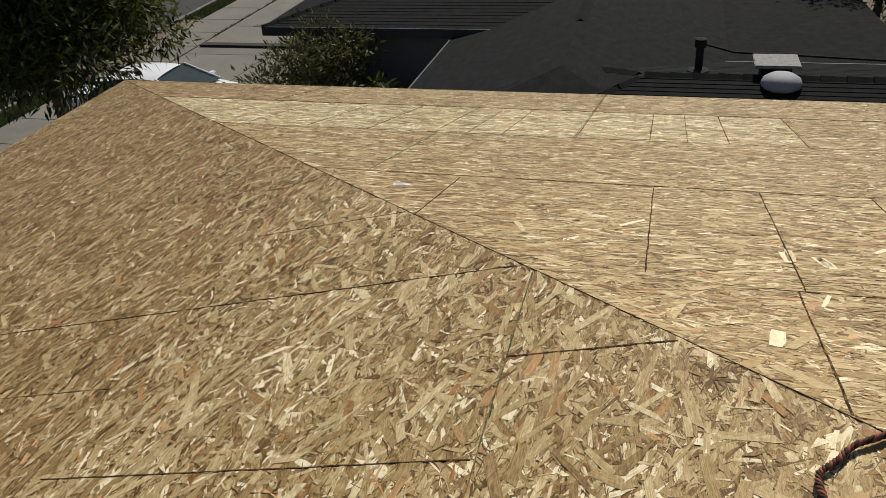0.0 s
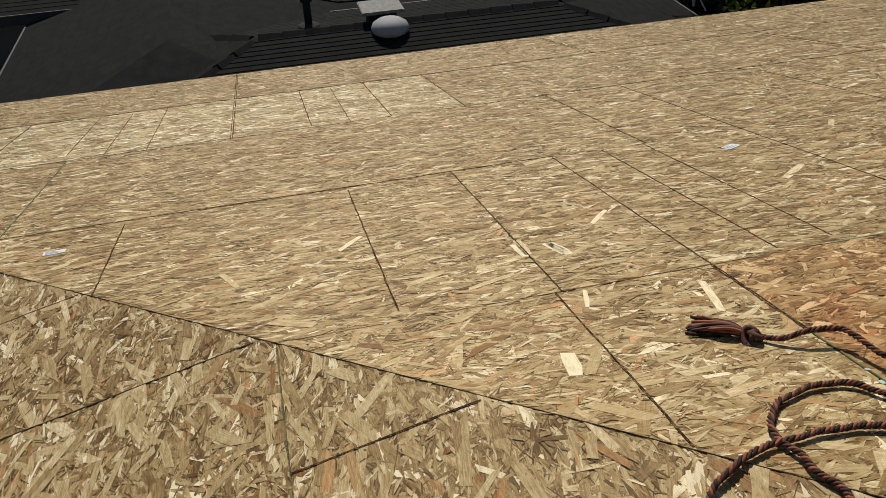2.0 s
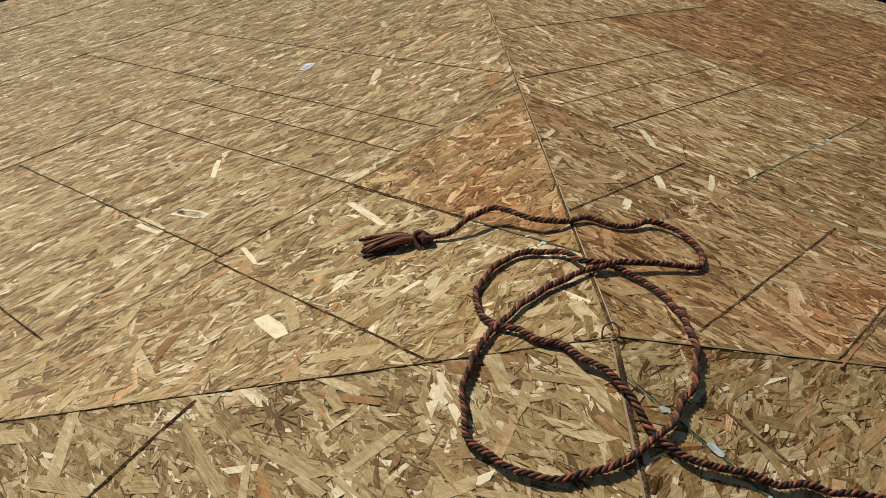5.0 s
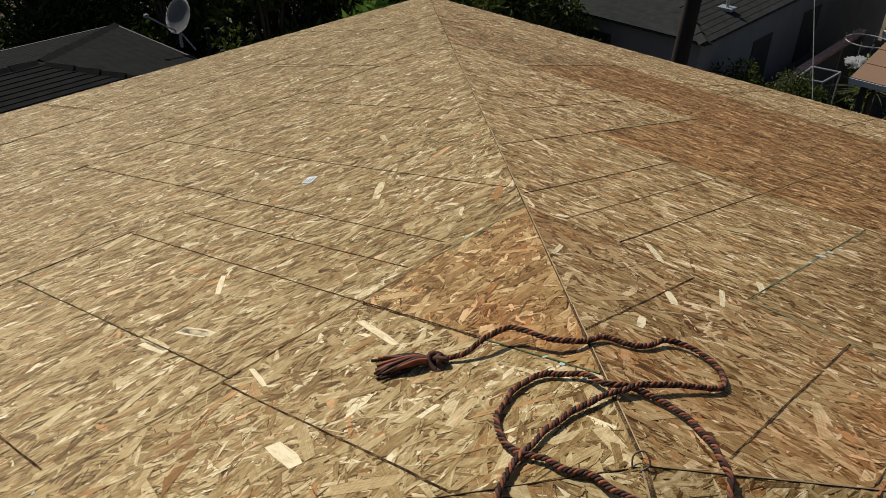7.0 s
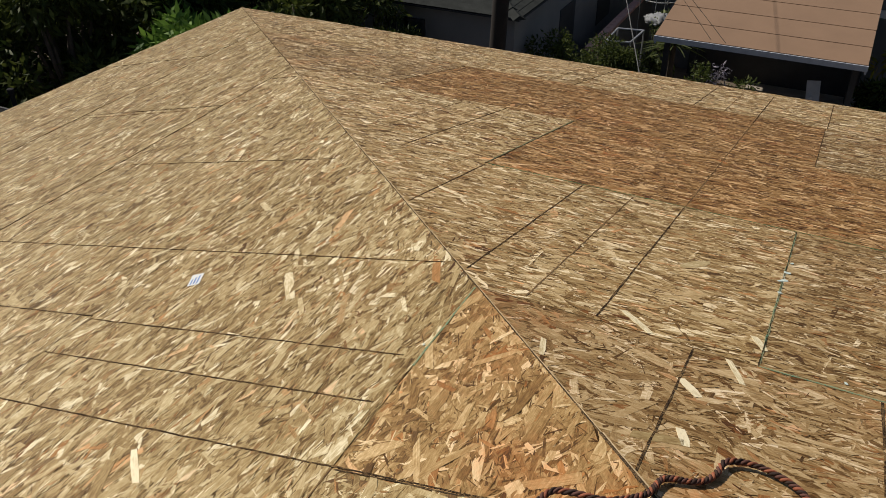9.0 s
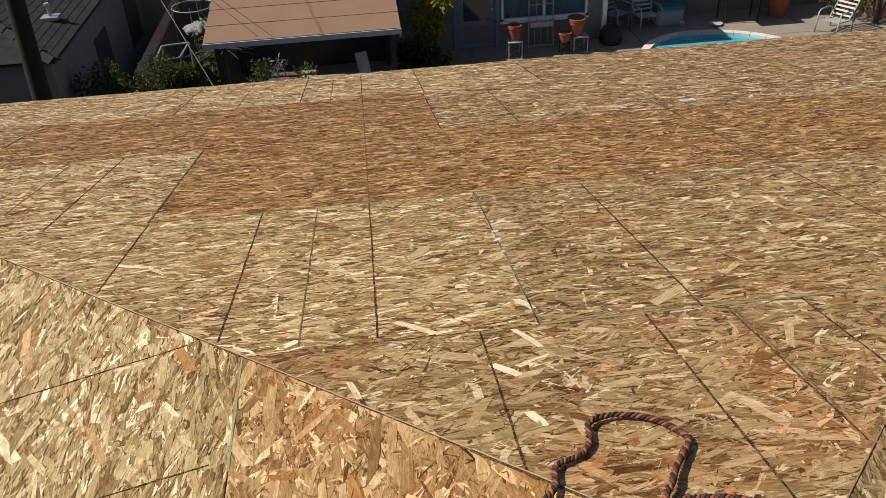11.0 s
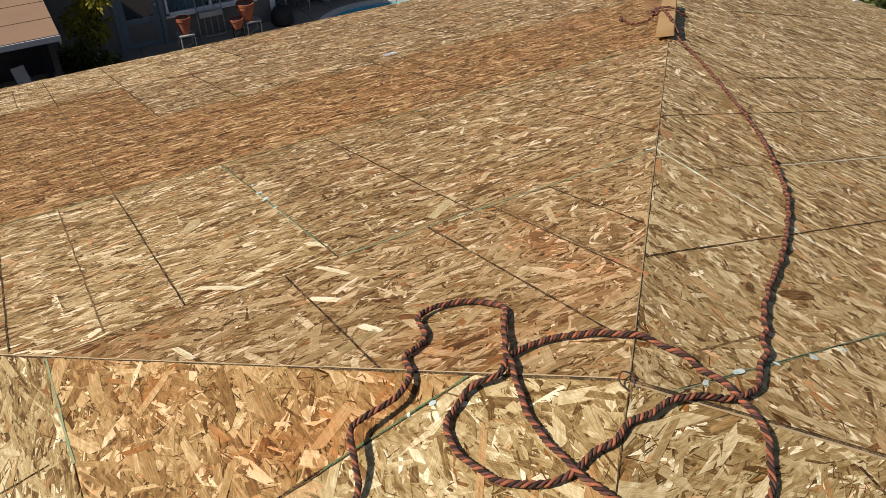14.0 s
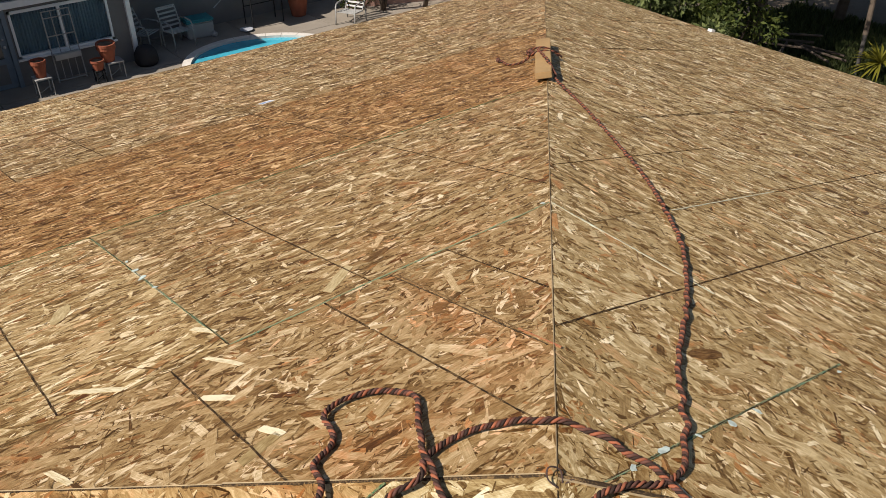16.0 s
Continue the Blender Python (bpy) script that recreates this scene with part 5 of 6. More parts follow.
def rack():
    r = thing("metal_rack", "tall white metal frame with crossbars leaning at the window", "rack", pose(3.64, 17.85, PATIO, -4, 0, 0))
    for x in (-0.28, 0.28):
        part("upright", tube(bmesh.new(), [(x * 1.06, 0, 0), (x, 0, 1.53)], 0.014, 8), CREAM, r)
    for z in (0.04, 0.5, 0.62, 1.0, 1.38, 1.52):
        part("crossbar", tube(bmesh.new(), [(-0.28, 0, z), (0.28, 0, z)], 0.012, 8), CREAM, r)
    for x in (-0.10, 0.10):
        part("inner_bar", tube(bmesh.new(), [(x, 0, 0.62), (x, 0, 1.52)], 0.009, 6), CREAM, r)
    part("panel", boxed(-0.27, 0.27, -0.12, 0.01, 0.50, 0.62, bevel=0.006), CREAM, r)
    for x in (-0.15, 0.0, 0.15):
        part("inner_bar", tube(bmesh.new(), [(x, 0, 0.04), (x, 0, 0.5)], 0.008, 6), CREAM, r)


rack()


def strap_chair(label, x, y, rz, recline=18, low=0.0):
    c = thing("patio_chair", label, "chair", pose(x, y, PATIO, 0, 0, rz), "patio chairs")
    w, sh = 0.27, 0.40 - low
    back = Vector((0, math.sin(radians(recline)), math.cos(radians(recline))))
    top = Vector((0, 0.24, sh)) + back * 0.50
    for s in (-1, 1):
        part("side_frame", tube(bmesh.new(), [(s * w, -0.30, 0), (s * w, -0.26, 0.55 - low), (s * w, -0.20, 0.62 - low), (s * w, 0.05, 0.63 - low), (s * w, 0.26, 0.60 - low), (s * w, 0.34, 0.3), (s * w, 0.36, 0)], 0.018, 8), CREAM, c, smooth=True)
        part("back_rail", tube(bmesh.new(), [(s * (w - 0.03), 0.20, sh - 0.04), (s * (w - 0.03), top.y, top.z)], 0.016, 8), CREAM, c)
        part("seat_rail", tube(bmesh.new(), [(s * (w - 0.03), -0.26, sh + 0.02), (s * (w - 0.03), 0.24, sh - 0.03)], 0.016, 8), CREAM, c)
    part("back_rail", tube(bmesh.new(), [(-w + 0.03, top.y, top.z), (w - 0.03, top.y, top.z)], 0.016, 8), CREAM, c)
    for k in range(5):
        p = Vector((0, 0.24, sh)) + back * (0.06 + 0.10 * k)
        part("strap", boxed(-w + 0.02, w - 0.02, -0.006, 0.006, -0.022, 0.022, Matrix.Translation(p) @ pose(0, 0, 0, -recline, 0, 0)), CREAM, c)
        part("strap", boxed(-w + 0.02, w - 0.02, -0.25 + 0.1 * k, -0.20 + 0.1 * k, sh + 0.012 - 0.008 * k, sh + 0.022 - 0.008 * k), CREAM, c)


strap_chair("white strap patio chair against the grey wall", 5.66, 18.66, 35)
strap_chair("white strap patio chair facing the pool", 6.33, 18.36, 8)
strap_chair("white reclined strap chair in the sun by the pool", 10.5, 17.25, -60, 34, 0.1)
bbq = thing("kettle_barbecue", "dark covered barbecue on the shaded patio", "barbecue", Matrix.Translation((5.28, 17.75, PATIO)))
part("cover", turned(bmesh.new(), [(0.22, 0.0), (0.27, 0.08), (0.25, 0.28), (0.17, 0.40), (0.06, 0.44)], 20), DARK_CLOTH, bbq, smooth=True)
cool = thing("cooler", "white cooler box with a teal lid", "cooler", pose(7.02, 18.78, PATIO, 0, 0, -4))
part("body", boxed(-0.34, 0.34, -0.22, 0.22, 0.0, 0.38, bevel=0.03), CREAM, cool)
part("lid", boxed(-0.36, 0.36, -0.24, 0.24, 0.38, 0.46, bevel=0.03), TEAL, cool, "teal plastic lid")
net = thing("pool_net", "long pale pool net pole leaning on the wall", "pool net")
part("pole", tube(bmesh.new(), [(7.6, 19.0, -5.45), (9.0, 19.22, -4.6), (10.0, 19.25, -4.1)], 0.014, 8), GALV, net)
jug = part("jug", turned(bmesh.new(), [(0.05, 0.0), (0.075, 0.03), (0.075, 0.09), (0.03, 0.12), (0.03, 0.14)], 16), CREAM)
jug.location = (7.3, 18.48, PATIO)
tagged(jug, "small white jug on the patio floor", "jug")
tbl = thing("patio_table", "thin-legged metal patio table by the grey wall", "table", Matrix.Translation((8.76, 18.5, PATIO)))
part("tabletop", boxed(-0.55, 0.55, -0.4, 0.4, 0.90, 0.93, bevel=0.008), GREY_METAL, tbl)
for sx in (-0.43, 0.43):
    for sy in (-0.1, 0.34):
        part("leg", tube(bmesh.new(), [(sx, sy, 0), (sx, sy, 0.91)], 0.016, 8), BLACK_PIPE, tbl)
part("stretcher", tube(bmesh.new(), [(-0.43, 0.34, 0.45), (0.43, 0.34, 0.45)], 0.012, 6), BLACK_PIPE, tbl)
bottle = thing("bottle", "red bottle with a white cap on the patio table", "bottle", Matrix.Translation((8.7, 18.5, PATIO + 0.93)))
part("body", turned(bmesh.new(), [(0.04, 0.0), (0.045, 0.02), (0.045, 0.14), (0.02, 0.19)], 14), TERRACOTTA, bottle)
part("cap", turned(bmesh.new(), [(0.02, 0.19), (0.02, 0.23)], 12), WHITE, bottle)
dish_ = part("bowl", turned(bmesh.new(), [(0.08, 0.0), (0.16, 0.03), (0.17, 0.05), (0.15, 0.05)], 20), GREY_METAL)
dish_.location = (8.1, 18.35, PATIO)
tagged(dish_, "shallow grey bowl on the patio", "bowl")

# ---- east garden: pink wall, bare trees, covered shed, hedge ----
pink = part("garden_wall", prism([(11.15, 18.25), (15.8, 16.45), (15.8, 16.65), (11.15, 18.45)], GROUND - 0.05, -4.1), PINK_WALL)
tagged(pink, "pink stucco garden wall striped by tree shadows", "wall")


def bare_tree(label, x, y, top, seed):
    rnd = random.Random(seed)
    t = thing("tree", label, "tree")
    bm = bmesh.new()
    foot = Vector((x, y, GROUND - 0.05))
    for i in range(4):
        a = rnd.uniform(0, 6.28)
        p = [foot]
        for k in range(1, 6):
            p.append(foot + Vector((math.cos(a) * 0.13 * k * rnd.uniform(0.6, 1.4), math.sin(a) * 0.13 * k, (top - GROUND) * k / 5)))
        tube(bm, p, lambda k: 0.05 - 0.038 * k, 7)
        for b in range(5):
            q = p[2 + b % 3]
            tube(bm, [q, q + Vector((rnd.uniform(-0.5, 0.5), rnd.uniform(-0.5, 0.5), rnd.uniform(0.2, 0.7)))], lambda k: 0.022 - 0.018 * k, 5)
    part("trunk", bm, BARK, t, smooth=True)
    leaf_part("crown", leaves([(x, y, top)], [(0.9, 0.9, 0.4)], 260, 0.16, seed, 0.3, 0.4), LEAF_OLIVE, t)


bare_tree("small tree with several bare grey stems against the pink wall", 11.75, 17.55, -3.6, 5)
bare_tree("small tree with several bare grey stems against the pink wall", 12.8, 17.1, -3.4, 6)
plant("bush", "leafy bush at the end of the pink wall", "bush", (13.9, 16.4), -4.4, 0.7, 12, 1500, 0.14, LEAF_BRIGHT, 95, trunk=0.04, low=0.2)
plant("bush", "dense bush behind the reclined chair", "bush", (11.15, 18.1), -4.6, 0.55, 10, 1000, 0.12, LEAF_OLIVE, 96, trunk=0.03, low=0.2)


def canopy():
    c = thing("canopy", "small white flat canopy on thin posts", "canopy", Matrix.Translation((12.35, 13.6, GROUND)))
    part("cloth", boxed(-0.85, 0.75, -0.95, 0.95, 1.78, 1.82, bevel=0.01), WHITE, c)
    for x in (-0.75, 0.65):
        for y in (-0.85, 0.85):
            part("post", tube(bmesh.new(), [(x, y, 0), (x, y, 1.78)], 0.02, 8), GALV, c)


canopy()


def brown_shed():
    s = thing("shed", "brown wooden shed with a ribbed brown roof", "shed")
    x0, x1, y0, y1 = 11.05, 13.6, 11.0, 12.4
    for i in range(12):
        a = x0 + (x1 - x0) * i / 12
        part("roof_rib", boxed(a + 0.01, a + 0.20, y0, y1, -3.62, -3.585, bevel=0.006), BROWN_WOOD, s)
    for i in range(8):
        a = y0 + 0.1 + i * 0.155
        part("board", boxed(x0 + 0.16, x0 + 0.19, a, a + 0.135, GROUND, -3.66), BROWN_WOOD, s)
    for i in range(15):
        a = x0 + 0.2 + i * 0.155
        part("board", boxed(a, a + 0.125, y0 + 0.08, y0 + 0.11, GROUND, -3.66), BROWN_WOOD, s)
    part("back_wall", boxed(x0 + 0.25, x1 - 0.1, y0 + 0.16, y1 - 0.1, GROUND, -3.65), BROWN_WOOD, s)
    part("fascia", boxed(x0 - 0.02, x0 + 0.01, y0, y1, -3.74, -3.60), BROWN_WOOD, s)


brown_shed()
for i, (x, y, top, sp, mat) in enumerate(((11.9, 9.7, -3.15, 0.75, LEAF_HEDGE), (11.7, 8.8, -3.1, 0.8, LEAF_HEDGE), (11.8, 7.8, -3.2, 0.85, LEAF_HEDGE), (13.0, 9.6, -2.75, 0.9, LEAF_HEDGE), (13.2, 8.2, -2.6, 1.0, LEAF_OLIVE))):
    plant("bush", "tall dense green hedge bush beside the brown shed", "bush", (x, y), top, sp, 26, 7500, 0.105, mat, 100 + i, trunk=0.06, low=0.12, group="hedge bushes", ratio=0.45)
for i, (x, y, top, sp) in enumerate(((20.5, 9.5, -1.0, 2.2), (21.0, 5.5, -1.2, 2.2), (19.0, 13.0, -0.8, 2.4), (22, 2, -1, 2.4))):
    plant("tree", "dark shady tree at the end of the garden", "tree", (x, y), top, sp, 24, 4500, 0.22, LEAF, 110 + i, trunk=0.13, low=0.3, group="garden trees")
# crown stays out of view; added so that it darkens the garden ground
plant("tree", "tall leafy tree with its crown out of view, added to shade the garden", "tree", (13.4, 10.2), 0.9, 2.3, 34, 9000, 0.2, LEAF_OLIVE, 130, trunk=0.15, low=0.62)
# another unseen canopy, added only for its shade on the far ground
plant("tree", "broad leafy tree out of view, added to shade the end of the garden", "tree", (16.4, 9.4), 1.2, 2.7, 40, 11000, 0.22, LEAF, 131, trunk=0.14, low=0.62)
FLAKED = simple("flaking_dark_paint", (0.055, 0.05, 0.045), 0.85, var=0.75, scale=9.0)
post = thing("garden_post", "slender dark weathered garden post with pale flaking streaks", "post")
part("shaft", tube(bmesh.new(), [(17.4, 7.3, GROUND - 0.05), (17.75, 7.5, -5.2), (18.05, 7.68, -4.4), (18.4, 7.9, -3.4)], 0.045, 10), FLAKED, post)
part("sleeve", tube(bmesh.new(), [(17.75, 7.5, -5.2), (18.06, 7.685, -4.38)], 0.058, 10), BARK, post, "dark bark-brown sleeve")
rosette("yucca", "yellow-green spiky plant beside the post", (17.5, 6.9), -5.6, 0.75, 60, LEAF_YELLOW, 73)
rs_ = random.Random(9)
for i in range(9):
    x, y = 17.0 + rs_.uniform(-0.7, 0.9), 9.2 + rs_.uniform(-0.9, 0.9)
    a = rs_.uniform(0, 3.1)
    lg = part("log", tube(bmesh.new(), [(x - math.cos(a) * 0.6, y - math.sin(a) * 0.6, GROUND + 0.1 + 0.05 * i), (x + math.cos(a) * 0.6, y + math.sin(a) * 0.6, GROUND + 0.12 + 0.05 * i)], 0.03, 9), BARK)
    tagged(lg, "grey weathered branch in a heap on the ground", "branch", "heap of branches")
# ---- things on our roof ----
ROPE_DARK = simple("dark_rope_fibre", (0.034, 0.016, 0.010), 0.85, var=0.5, scale=40, fine=400, bump=0.5)
ROPE_RED = simple("red_brown_rope_fibre", (0.10, 0.040, 0.027), 0.8, var=0.4, scale=40, fine=400, bump=0.5)
ROPE_ORANGE = simple("orange_rope_fibre", (0.27, 0.085, 0.04), 0.8, var=0.45, scale=40, fine=400, bump=0.5)
WIRE = simple("rusty_steel_wire", (0.09, 0.055, 0.045), 0.6, 0.3, var=0.4)


def smooth_path(points, step):
    """Even steps along a smooth curve through points (Catmull-Rom)."""
    p = [Vector(q) for q in points]
    p = [2 * p[0] - p[1]] + p + [2 * p[-1] - p[-2]]
    fine = []
    for a, b, c, d in zip(p, p[1:], p[2:], p[3:]):
        for k in range(24):
            t = k / 24
            fine.append(0.5 * (2 * b + (c - a) * t + (2 * a - 5 * b + 4 * c - d) * t * t + (3 * b - a - 3 * c + d) * t ** 3))
    fine.append(p[-2])
    out, left = [fine[0]], step
    for a, b in zip(fine, fine[1:]):
        n = (b - a).length
        while n >= left and n > 0:
            a = a.lerp(b, left / n)
            out.append(a)
            n = (b - a).length
            left = step
        left -= n
    return out


def laid_rope(root, path, radius, pitch, materials, step=0.003):
    """A laid rope: the strands wind round one another the same way, each a little uneven."""
    pts = smooth_path(path, step)
    rnd = random.Random(len(pts))
    sway = [(rnd.uniform(0, 6.28), rnd.uniform(0.05, 0.16), rnd.uniform(0.0006, 0.0014)) for _ in range(6)]
    n = len(materials)
    rows, turn = [], 0.0
    for i, p in enumerate(pts):
        d = (pts[min(i + 1, len(pts) - 1)] - pts[max(i - 1, 0)]).normalized()
        side = d.cross(Vector((0, 0, 1))).normalized()
        off = sum(amp * math.sin(ph + i * step * 6.283 / wl) for ph, wl, amp in sway)
        thick = 1 + 0.08 * math.sin(i * step * 31 + sway[0][0]) + 0.05 * math.sin(i * step * 83)
        turn += 2 * math.pi * step / pitch * (1 + 0.25 * math.sin(i * step * 17 + sway[1][0]))
        rows.append((p + side * off, side, side.cross(d), thick, turn))
    for s, mat in enumerate(materials):
        line = []
        for p, side, up, thick, turn in rows:
            a = turn + 2 * math.pi * s / n
            line.append(p + (side * math.cos(a) + up * math.sin(a)) * radius * 0.56 * thick)
        wob = rnd.uniform(0, 6.28)
        part("strand", tube(bmesh.new(), line, lambda k: radius * (0.47 + 0.05 * math.sin(k * len(line) * 0.21 + wob)), 6), mat, root, smooth=True)


def on_deck(pts, r):
    return [(x, y, deck_z(x, y) + r + h) for x, y, h in pts]


R_ = 0.0066
MAIN = [
    (2.45, 2.53, 0.068), (2.29, 2.30, 0.058), (2.18, 2.13, 0.032), (2.13, 2.06, 0.012), (1.93, 1.70, 0.007), (1.67, 1.29, 0.007), (1.44, 0.955, 0.007), (1.23, 0.70, 0.007), (1.05, 0.51, 0.007), (0.78, 0.30, 0.007), (0.59, 0.18, 0.007), (0.47, 0.10, 0.007),
    (0.329, -0.021, 0.006), (0.268, -0.063, 0.006), (0.214, -0.100, 0.007), (0.166, -0.110, 0.004), (0.127, -0.101, 0.004), (0.072, -0.077, 0.006), (0.016, -0.071, 0.008),
    (-0.054, -0.072, 0.004), (-0.120, -0.082, 0.007), (-0.196, -0.084, 0.006), (-0.239, -0.074, 0.006), (-0.285, -0.026, 0.006), (-0.311, 0.041, 0.007),
    (-0.308, 0.112, 0.006), (-0.257, 0.161, 0.007), (-0.169, 0.162, 0.012), (-0.121, 0.196, 0.007), (-0.051, 0.200, 0.006), (0.030, 0.167, 0.006), (0.095, 0.104, 0.006),
    (0.132, 0.052, 0.006), (0.152, -0.022, 0.006), (0.157, -0.114, 0.006), (0.139, -0.185, 0.008), (0.097, -0.246, 0.004), (0.039, -0.284, 0.006), (-0.032, -0.297, 0.006),
    (-0.086, -0.284, 0.006), (-0.132, -0.238, 0.006), (-0.167, -0.168, 0.006), (-0.184, -0.083, 0.008), (-0.183, 0.038, 0.007), (-0.149, 0.142, 0.007),
    (-0.117, 0.220, 0.014), (-0.082, 0.277, 0.012), (-0.032, 0.348, 0.006), (-0.032, 0.405, 0.004), (-0.083, 0.451, 0.006), (-0.142, 0.469, 0.008), (-0.187, 0.443, 0.008),
    (-0.216, 0.365, 0.004), (-0.278, 0.330, 0.006), (-0.305, 0.258, 0.014), (-0.375, 0.226, 0.028), (-0.446, 0.220, 0.034), (-0.467, 0.160, 0.030), (-0.486, 0.116, 0.012),
    (-0.514, 0.081, 0.004),
]


def build_rope():
    rope = thing("rope", "long dark red and orange laid rope coiled over the roof peak", "rope")
    laid_rope(rope, on_deck(MAIN, R_), R_, 0.029, (ROPE_DARK, ROPE_RED, ROPE_ORANGE))
    # stopper knot and frayed end of the tail
    z0 = deck_z(-0.52, 0.072) + 0.014
    knot = [(-0.52 + 0.013 * math.cos(a) - 0.008 * math.sin(2 * a), 0.072 + 0.011 * math.sin(a) - 0.01 * math.cos(a / 2), z0 + 0.012 * math.sin(1.5 * a)) for a in (k * 0.35 for k in range(36))]
    part("knot", tube(bmesh.new(), knot, 0.0065, 7), ROPE_RED, rope, smooth=True)
    rnd = random.Random(4)
    ends = [(-0.652, 0.012), (-0.622, -0.018), (-0.612, -0.024), (-0.604, -0.028), (-0.592, -0.034)]
    for i in range(20):
        tip, bulge = ends[i % 5], rnd.uniform(-0.007, 0.007)
        x, y = -0.530, 0.068
        dx, dy = tip[0] - x + rnd.uniform(-0.012, 0.012), tip[1] - y + rnd.uniform(-0.008, 0.008)
        h0, h1 = rnd.uniform(0.006, 0.026), rnd.uniform(0.004, 0.016)
        pts = []
        for k, h in ((0.0, 0.012), (0.3, h0 + 0.006), (0.65, h0), (1.0, h1)):
            w = bulge * math.sin(math.pi * k) * 2.0
            px_, py_ = x + dx * k - dy * w * 6, y + dy * k + dx * w * 6
            pts.append((px_, py_, deck_z(px_, py_) + h))
        part("frayed_yarn", tube(bmesh.new(), smooth_path(pts, 0.01), lambda k: 0.0043 - 0.0012 * k, 5), (ROPE_DARK, ROPE_RED, ROPE_DARK, ROPE_ORANGE, ROPE_RED, ROPE_DARK, ROPE_ORANGE)[i % 7], rope, smooth=True)
    # hitch round the cleat board and its short tail
    hx, hy = 2.53, 2.62
    z = deck_z(hx, hy) - 0.006
    laid_rope(rope, [(2.58, 2.485, z + 0.045), (2.54, 2.54, z + 0.082), (2.49, 2.59, z + 0.08), (2.445, 2.61, z + 0.055), (2.435, 2.57, z + 0.06), (2.475, 2.53, z + 0.083), (2.54, 2.48, z + 0.08), (2.575, 2.455, z + 0.045)], 0.0062, 0.036, (ROPE_DARK, ROPE_RED, ROPE_ORANGE))
    knot = [(2.455 + 0.013 * math.cos(a), 2.575 + 0.013 * math.sin(a * 1.4), z + 0.062 + 0.016 * math.sin(0.9 * a)) for a in (k * 0.4 for k in range(30))]
    part("knot", tube(bmesh.new(), knot, 0.0065, 7), ROPE_RED, rope, smooth=True)
    tail = [(2.45, 2.585, 0.03), (2.41, 2.575, 0.01), (2.35, 2.58, 0.002), (2.32, 2.63, 0.002), (2.35, 2.70, 0.008), (2.36, 2.74, 0.01)]
    laid_rope(rope, on_deck(tail, 0.006), 0.0065, 0.036, (ROPE_DARK, ROPE_RED, ROPE_ORANGE))
    e = (2.36, 2.75, deck_z(2.36, 2.75) + 0.018)
    knot = [(e[0] + 0.010 * math.cos(a), e[1] + 0.010 * math.sin(a * 1.3), e[2] + 0.008 * math.sin(a)) for a in (k * 0.4 for k in range(26))]
    part("knot", tube(bmesh.new(), knot, 0.0055, 7), ROPE_RED, rope, smooth=True)


build_rope()

# cleat board nailed flat across the hip
cleat = part("cleat_board", boxed(-0.043, 0.043, -0.61, 0.38, 0.0, 0.034, bevel=0.003), PINE)
along, out = Vector((1, 1, -SLOPE)).normalized(), Vector((0, SLOPE, 1)).normalized()
side = along.cross(out).normalized()
mid = Vector((2.53, 2.53, -SLOPE * 2.53)) + out * 0.016 - side * 0.016
cleat.matrix_basis = Matrix(((side.x, along.x, out.x, mid.x), (side.y, along.y, out.y, mid.y), (side.z, along.z, out.z, mid.z), (0, 0, 0, 1)))
for y in (-0.45, 0.25):
    part("spacer", boxed(-0.03, 0.015, y - 0.06, y + 0.06, -0.016, 0.0), PINE, cleat)
tagged(cleat, "new pine cleat board nailed over the roof hip", "board")

wire = thing("wire_loop", "thin bent rusty wire loop at the roof peak", "wire", Matrix.Translation((-0.004, -0.008, -0.009)))
part("loop", tube(bmesh.new(), smooth_path([(-0.008, -0.012, 0.002), (-0.02, 0.008, 0.018), (-0.008, 0.02, 0.028), (0.01, 0.01, 0.018), (0.0, -0.008, 0.005)], 0.004), 0.0016, 6), WIRE, wire)
part("tail", tube(bmesh.new(), smooth_path([(0.0, -0.008, 0.004), (0.02, -0.012, 0.006), (0.036, -0.016, -0.003)], 0.004), 0.0016, 6), WIRE, wire)


def sticker(label, face, u, r, w, h, turn):
    m, sign = FACE[face]
    s = thing("paper_label", label, "label", m @ Matrix.Translation((u * sign, r / C_, 0.0029)) @ Matrix.Rotation(turn, 4, "Z"), "mill labels")
    part("paper", boxed(-w / 2, w / 2, -h / 2, h / 2, 0, 0.0006), PAPER, s)
    for k in range(3):
        part("print_bar", boxed(-w * 0.4, w * (0.3 - 0.12 * k), -h * 0.3 + k * h * 0.26, -h * 0.3 + k * h * 0.26 + h * 0.12, 0.0006, 0.001), BLUE_INK, s)


sticker("white and blue mill label stuck on a board", "west", 0.84, 1.865, 0.075, 0.04, 0.5)
sticker("white and blue mill label stuck on a board", "west", -1.60, 1.855, 0.07, 0.035, 0.1)
sticker("white and blue mill label stuck on a board", "north", 1.22, 3.45, 0.09, 0.05, 0.2)
chip = part("paper_scrap", prism([(-0.028, -0.016), (0.02, -0.024), (0.03, 0.012), (-0.012, 0.028)], 0.0, 0.022), PAPER)
chip.matrix_basis = FACE["east"][0] @ Matrix.Translation((-3.47, 5.55 / C_, 0.002))
tagged(chip, "crumpled white paper scrap at the roof edge", "paper")


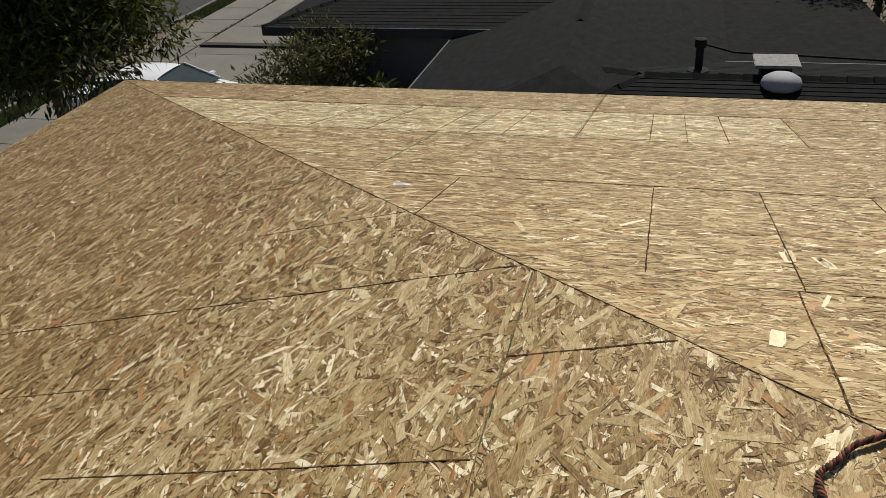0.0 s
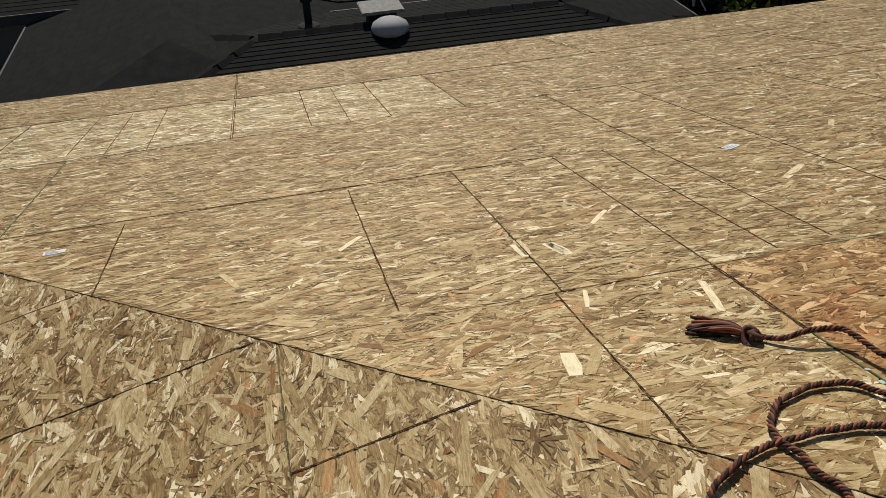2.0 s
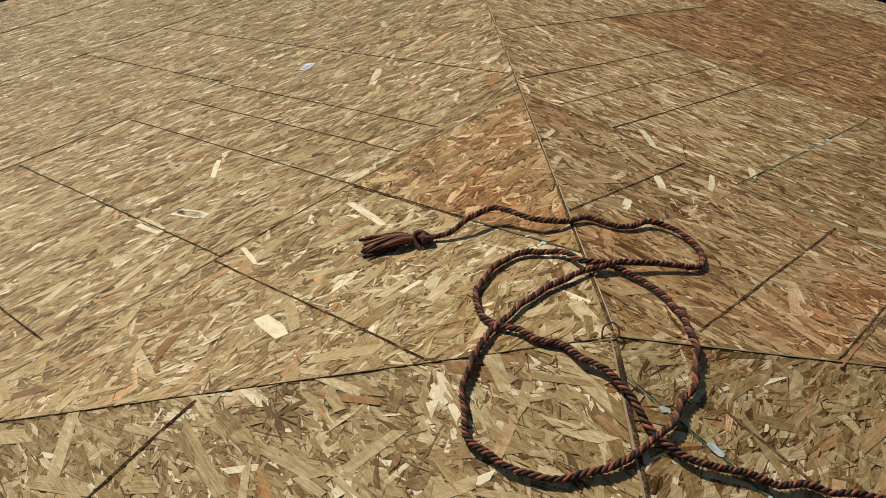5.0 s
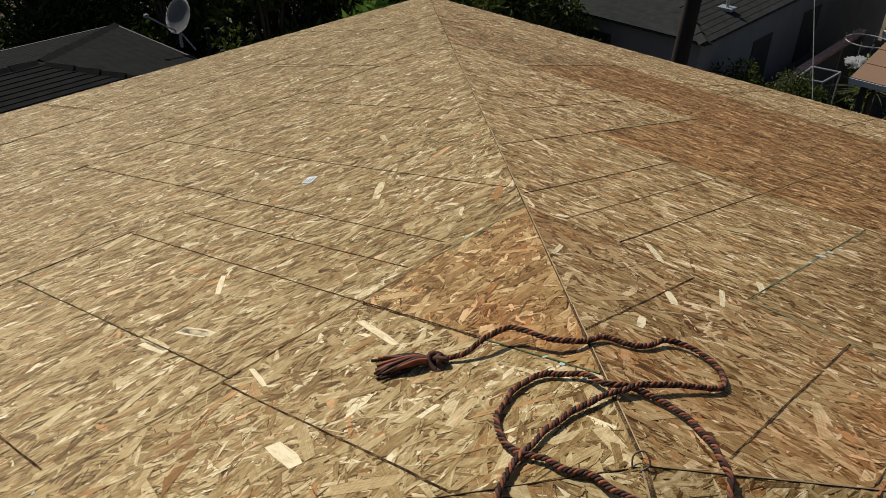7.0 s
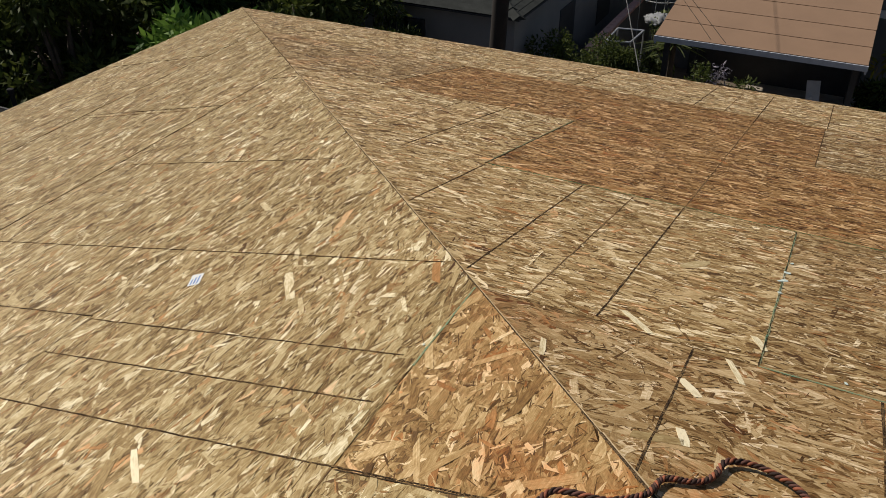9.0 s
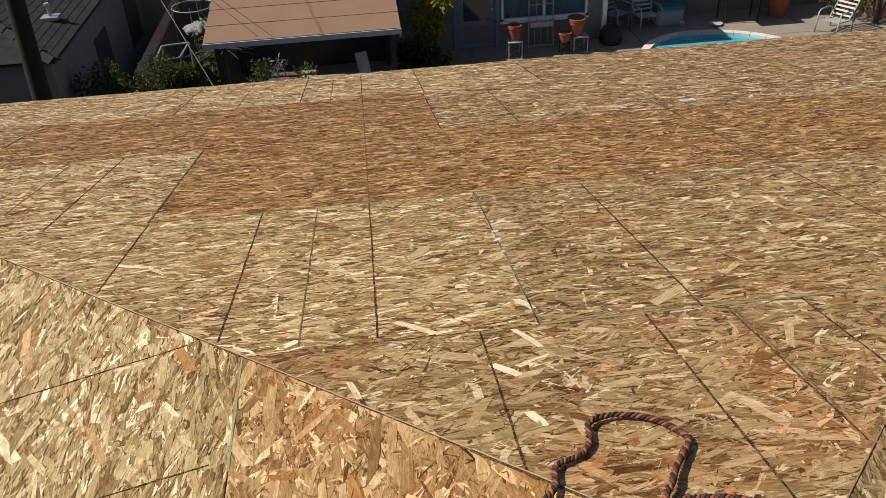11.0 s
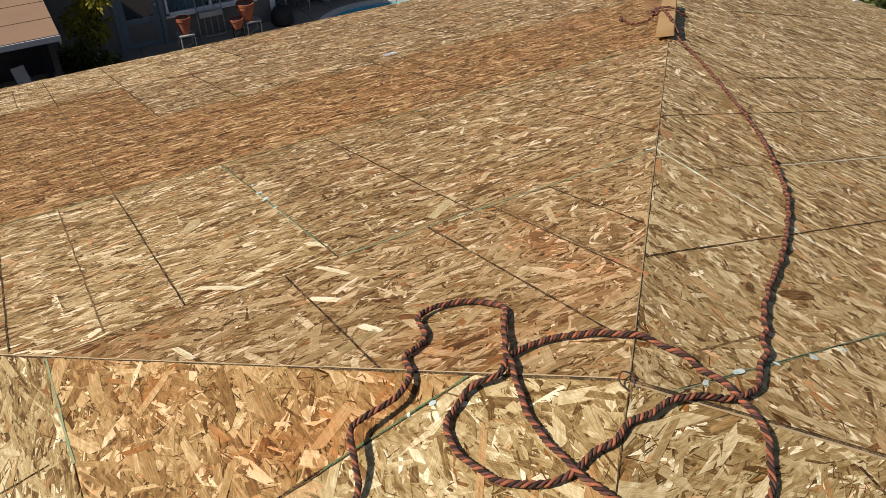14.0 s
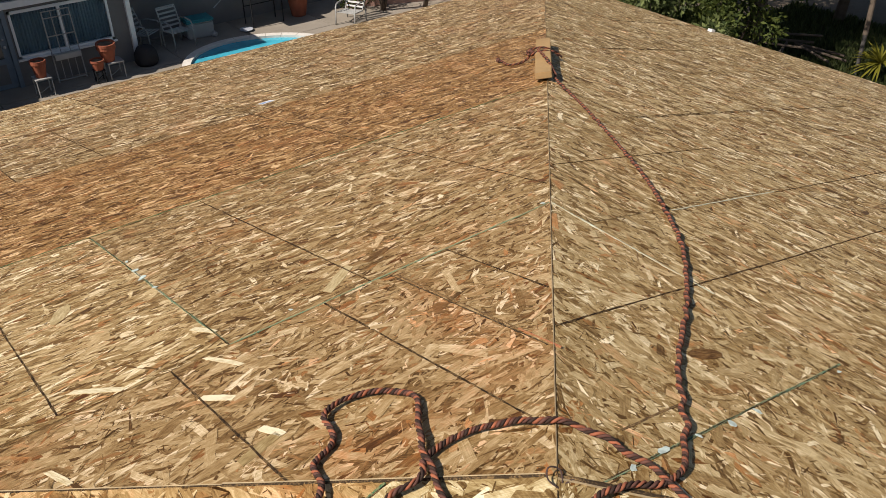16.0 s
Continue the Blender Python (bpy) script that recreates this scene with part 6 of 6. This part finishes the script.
# single strands that stand out: face, place along the eave and from the peak, length, width, turn, tone
LOOSE = [
    ("west", -0.664, 1.489, 0.137, 0.020, 53, 0.90),
    ("west", -0.106, 1.176, 0.117, 0.030, -76, 0.85),
    ("west", -0.197, 1.228, 0.130, 0.025, -90, 0.72),
    ("west", -0.345, 1.036, 0.153, 0.020, 20, 0.70),
    ("west", -0.860, 0.995, 0.123, 0.035, -29, 0.62),
    ("west", -0.308, 0.565, 0.104, 0.035, -97, 0.95),
    ("west", -1.023, 1.347, 0.140, 0.020, -68, 0.70),
    ("west", -0.162, 0.844, 0.105, 0.012, -107, 0.95),
    ("west", 0.844, 1.490, 0.184, 0.030, 40, 0.80),
    ("west", 0.133, 2.062, 0.132, 0.035, 22, 0.68),
    ("west", -0.115, 1.183, 0.107, 0.030, -74, 0.92),
    ("west", -0.212, 1.211, 0.112, 0.025, -85, 0.88),
    ("west", 0.111, 0.745, 0.186, 0.020, -103, 0.88),
    ("west", 0.093, 1.368, 0.137, 0.018, 50, 0.95),
    ("west", 0.021, 1.408, 0.175, 0.030, -152, 0.35),
    ("west", 0.009, 1.865, 0.134, 0.012, -23, 0.80),
    ("north", -0.432, 1.488, 0.138, 0.045, 60, 0.60),
    ("north", 0.187, 1.001, 0.170, 0.035, 38, 0.62),
    ("north", -0.302, 0.705, 0.086, 0.022, -48, 0.95),
    ("north", -0.276, 0.499, 0.067, 0.020, -67, 0.98),
    ("north", -0.224, 0.844, 0.124, 0.015, -66, 0.85),
    ("north", -0.484, 0.964, 0.144, 0.020, -44, 0.85),
    ("north", -0.321, 0.467, 0.108, 0.030, 19, 0.45),
    ("north", -0.192, 1.036, 0.084, 0.020, -62, 0.85),
    ("north", -0.638, 0.689, 0.090, 0.015, -73, 0.80),
    ("east", 0.125, 0.610, 0.096, 0.045, 71, 0.18),
]
for face, u, r, ln, w, turn, tone in LOOSE:
    m, sign = FACE[face]
    a, b = ln / 2, w / 2
    bm = bmesh.new()
    n = 9 if tone < 0.2 or w > 0.04 else 0
    ring = [(a * math.cos(k * 2 * math.pi / n), b * math.sin(k * 2 * math.pi / n)) for k in range(n)] if n else [(-a, -b * 0.8), (-a * 0.2, -b), (a * 0.9, -b), (a, b * 0.5), (a * 0.3, b), (-a * 0.85, b * 0.9)]
    uv, sh = bm.loops.layers.uv.new("strand"), bm.loops.layers.uv.new("shade")
    top = bm.faces.new([bm.verts.new((x, y, 0.0027)) for x, y in ring])
    low = [bm.verts.new((x, y, 0.0005)) for x, y in ring]
    for k, v in enumerate(list(top.verts)):
        bm.faces.new((low[k], low[(k + 1) % len(low)], top.verts[(k + 1) % len(low)], v))
    for f in bm.faces:
        for lp in f.loops:
            lp[uv].uv, lp[sh].uv = lp.vert.co.xy, (0.48 + (tone - 0.48) * 0.78, 0.5 if tone < 0.3 else 0.0)
    ob = part("strand", bm, OSB_TAN, roof_deck)
    ob.matrix_basis = m @ Matrix.Translation((u * sign, r / C_, 0.0)) @ Matrix.Rotation(radians(turn), 4, "Z")
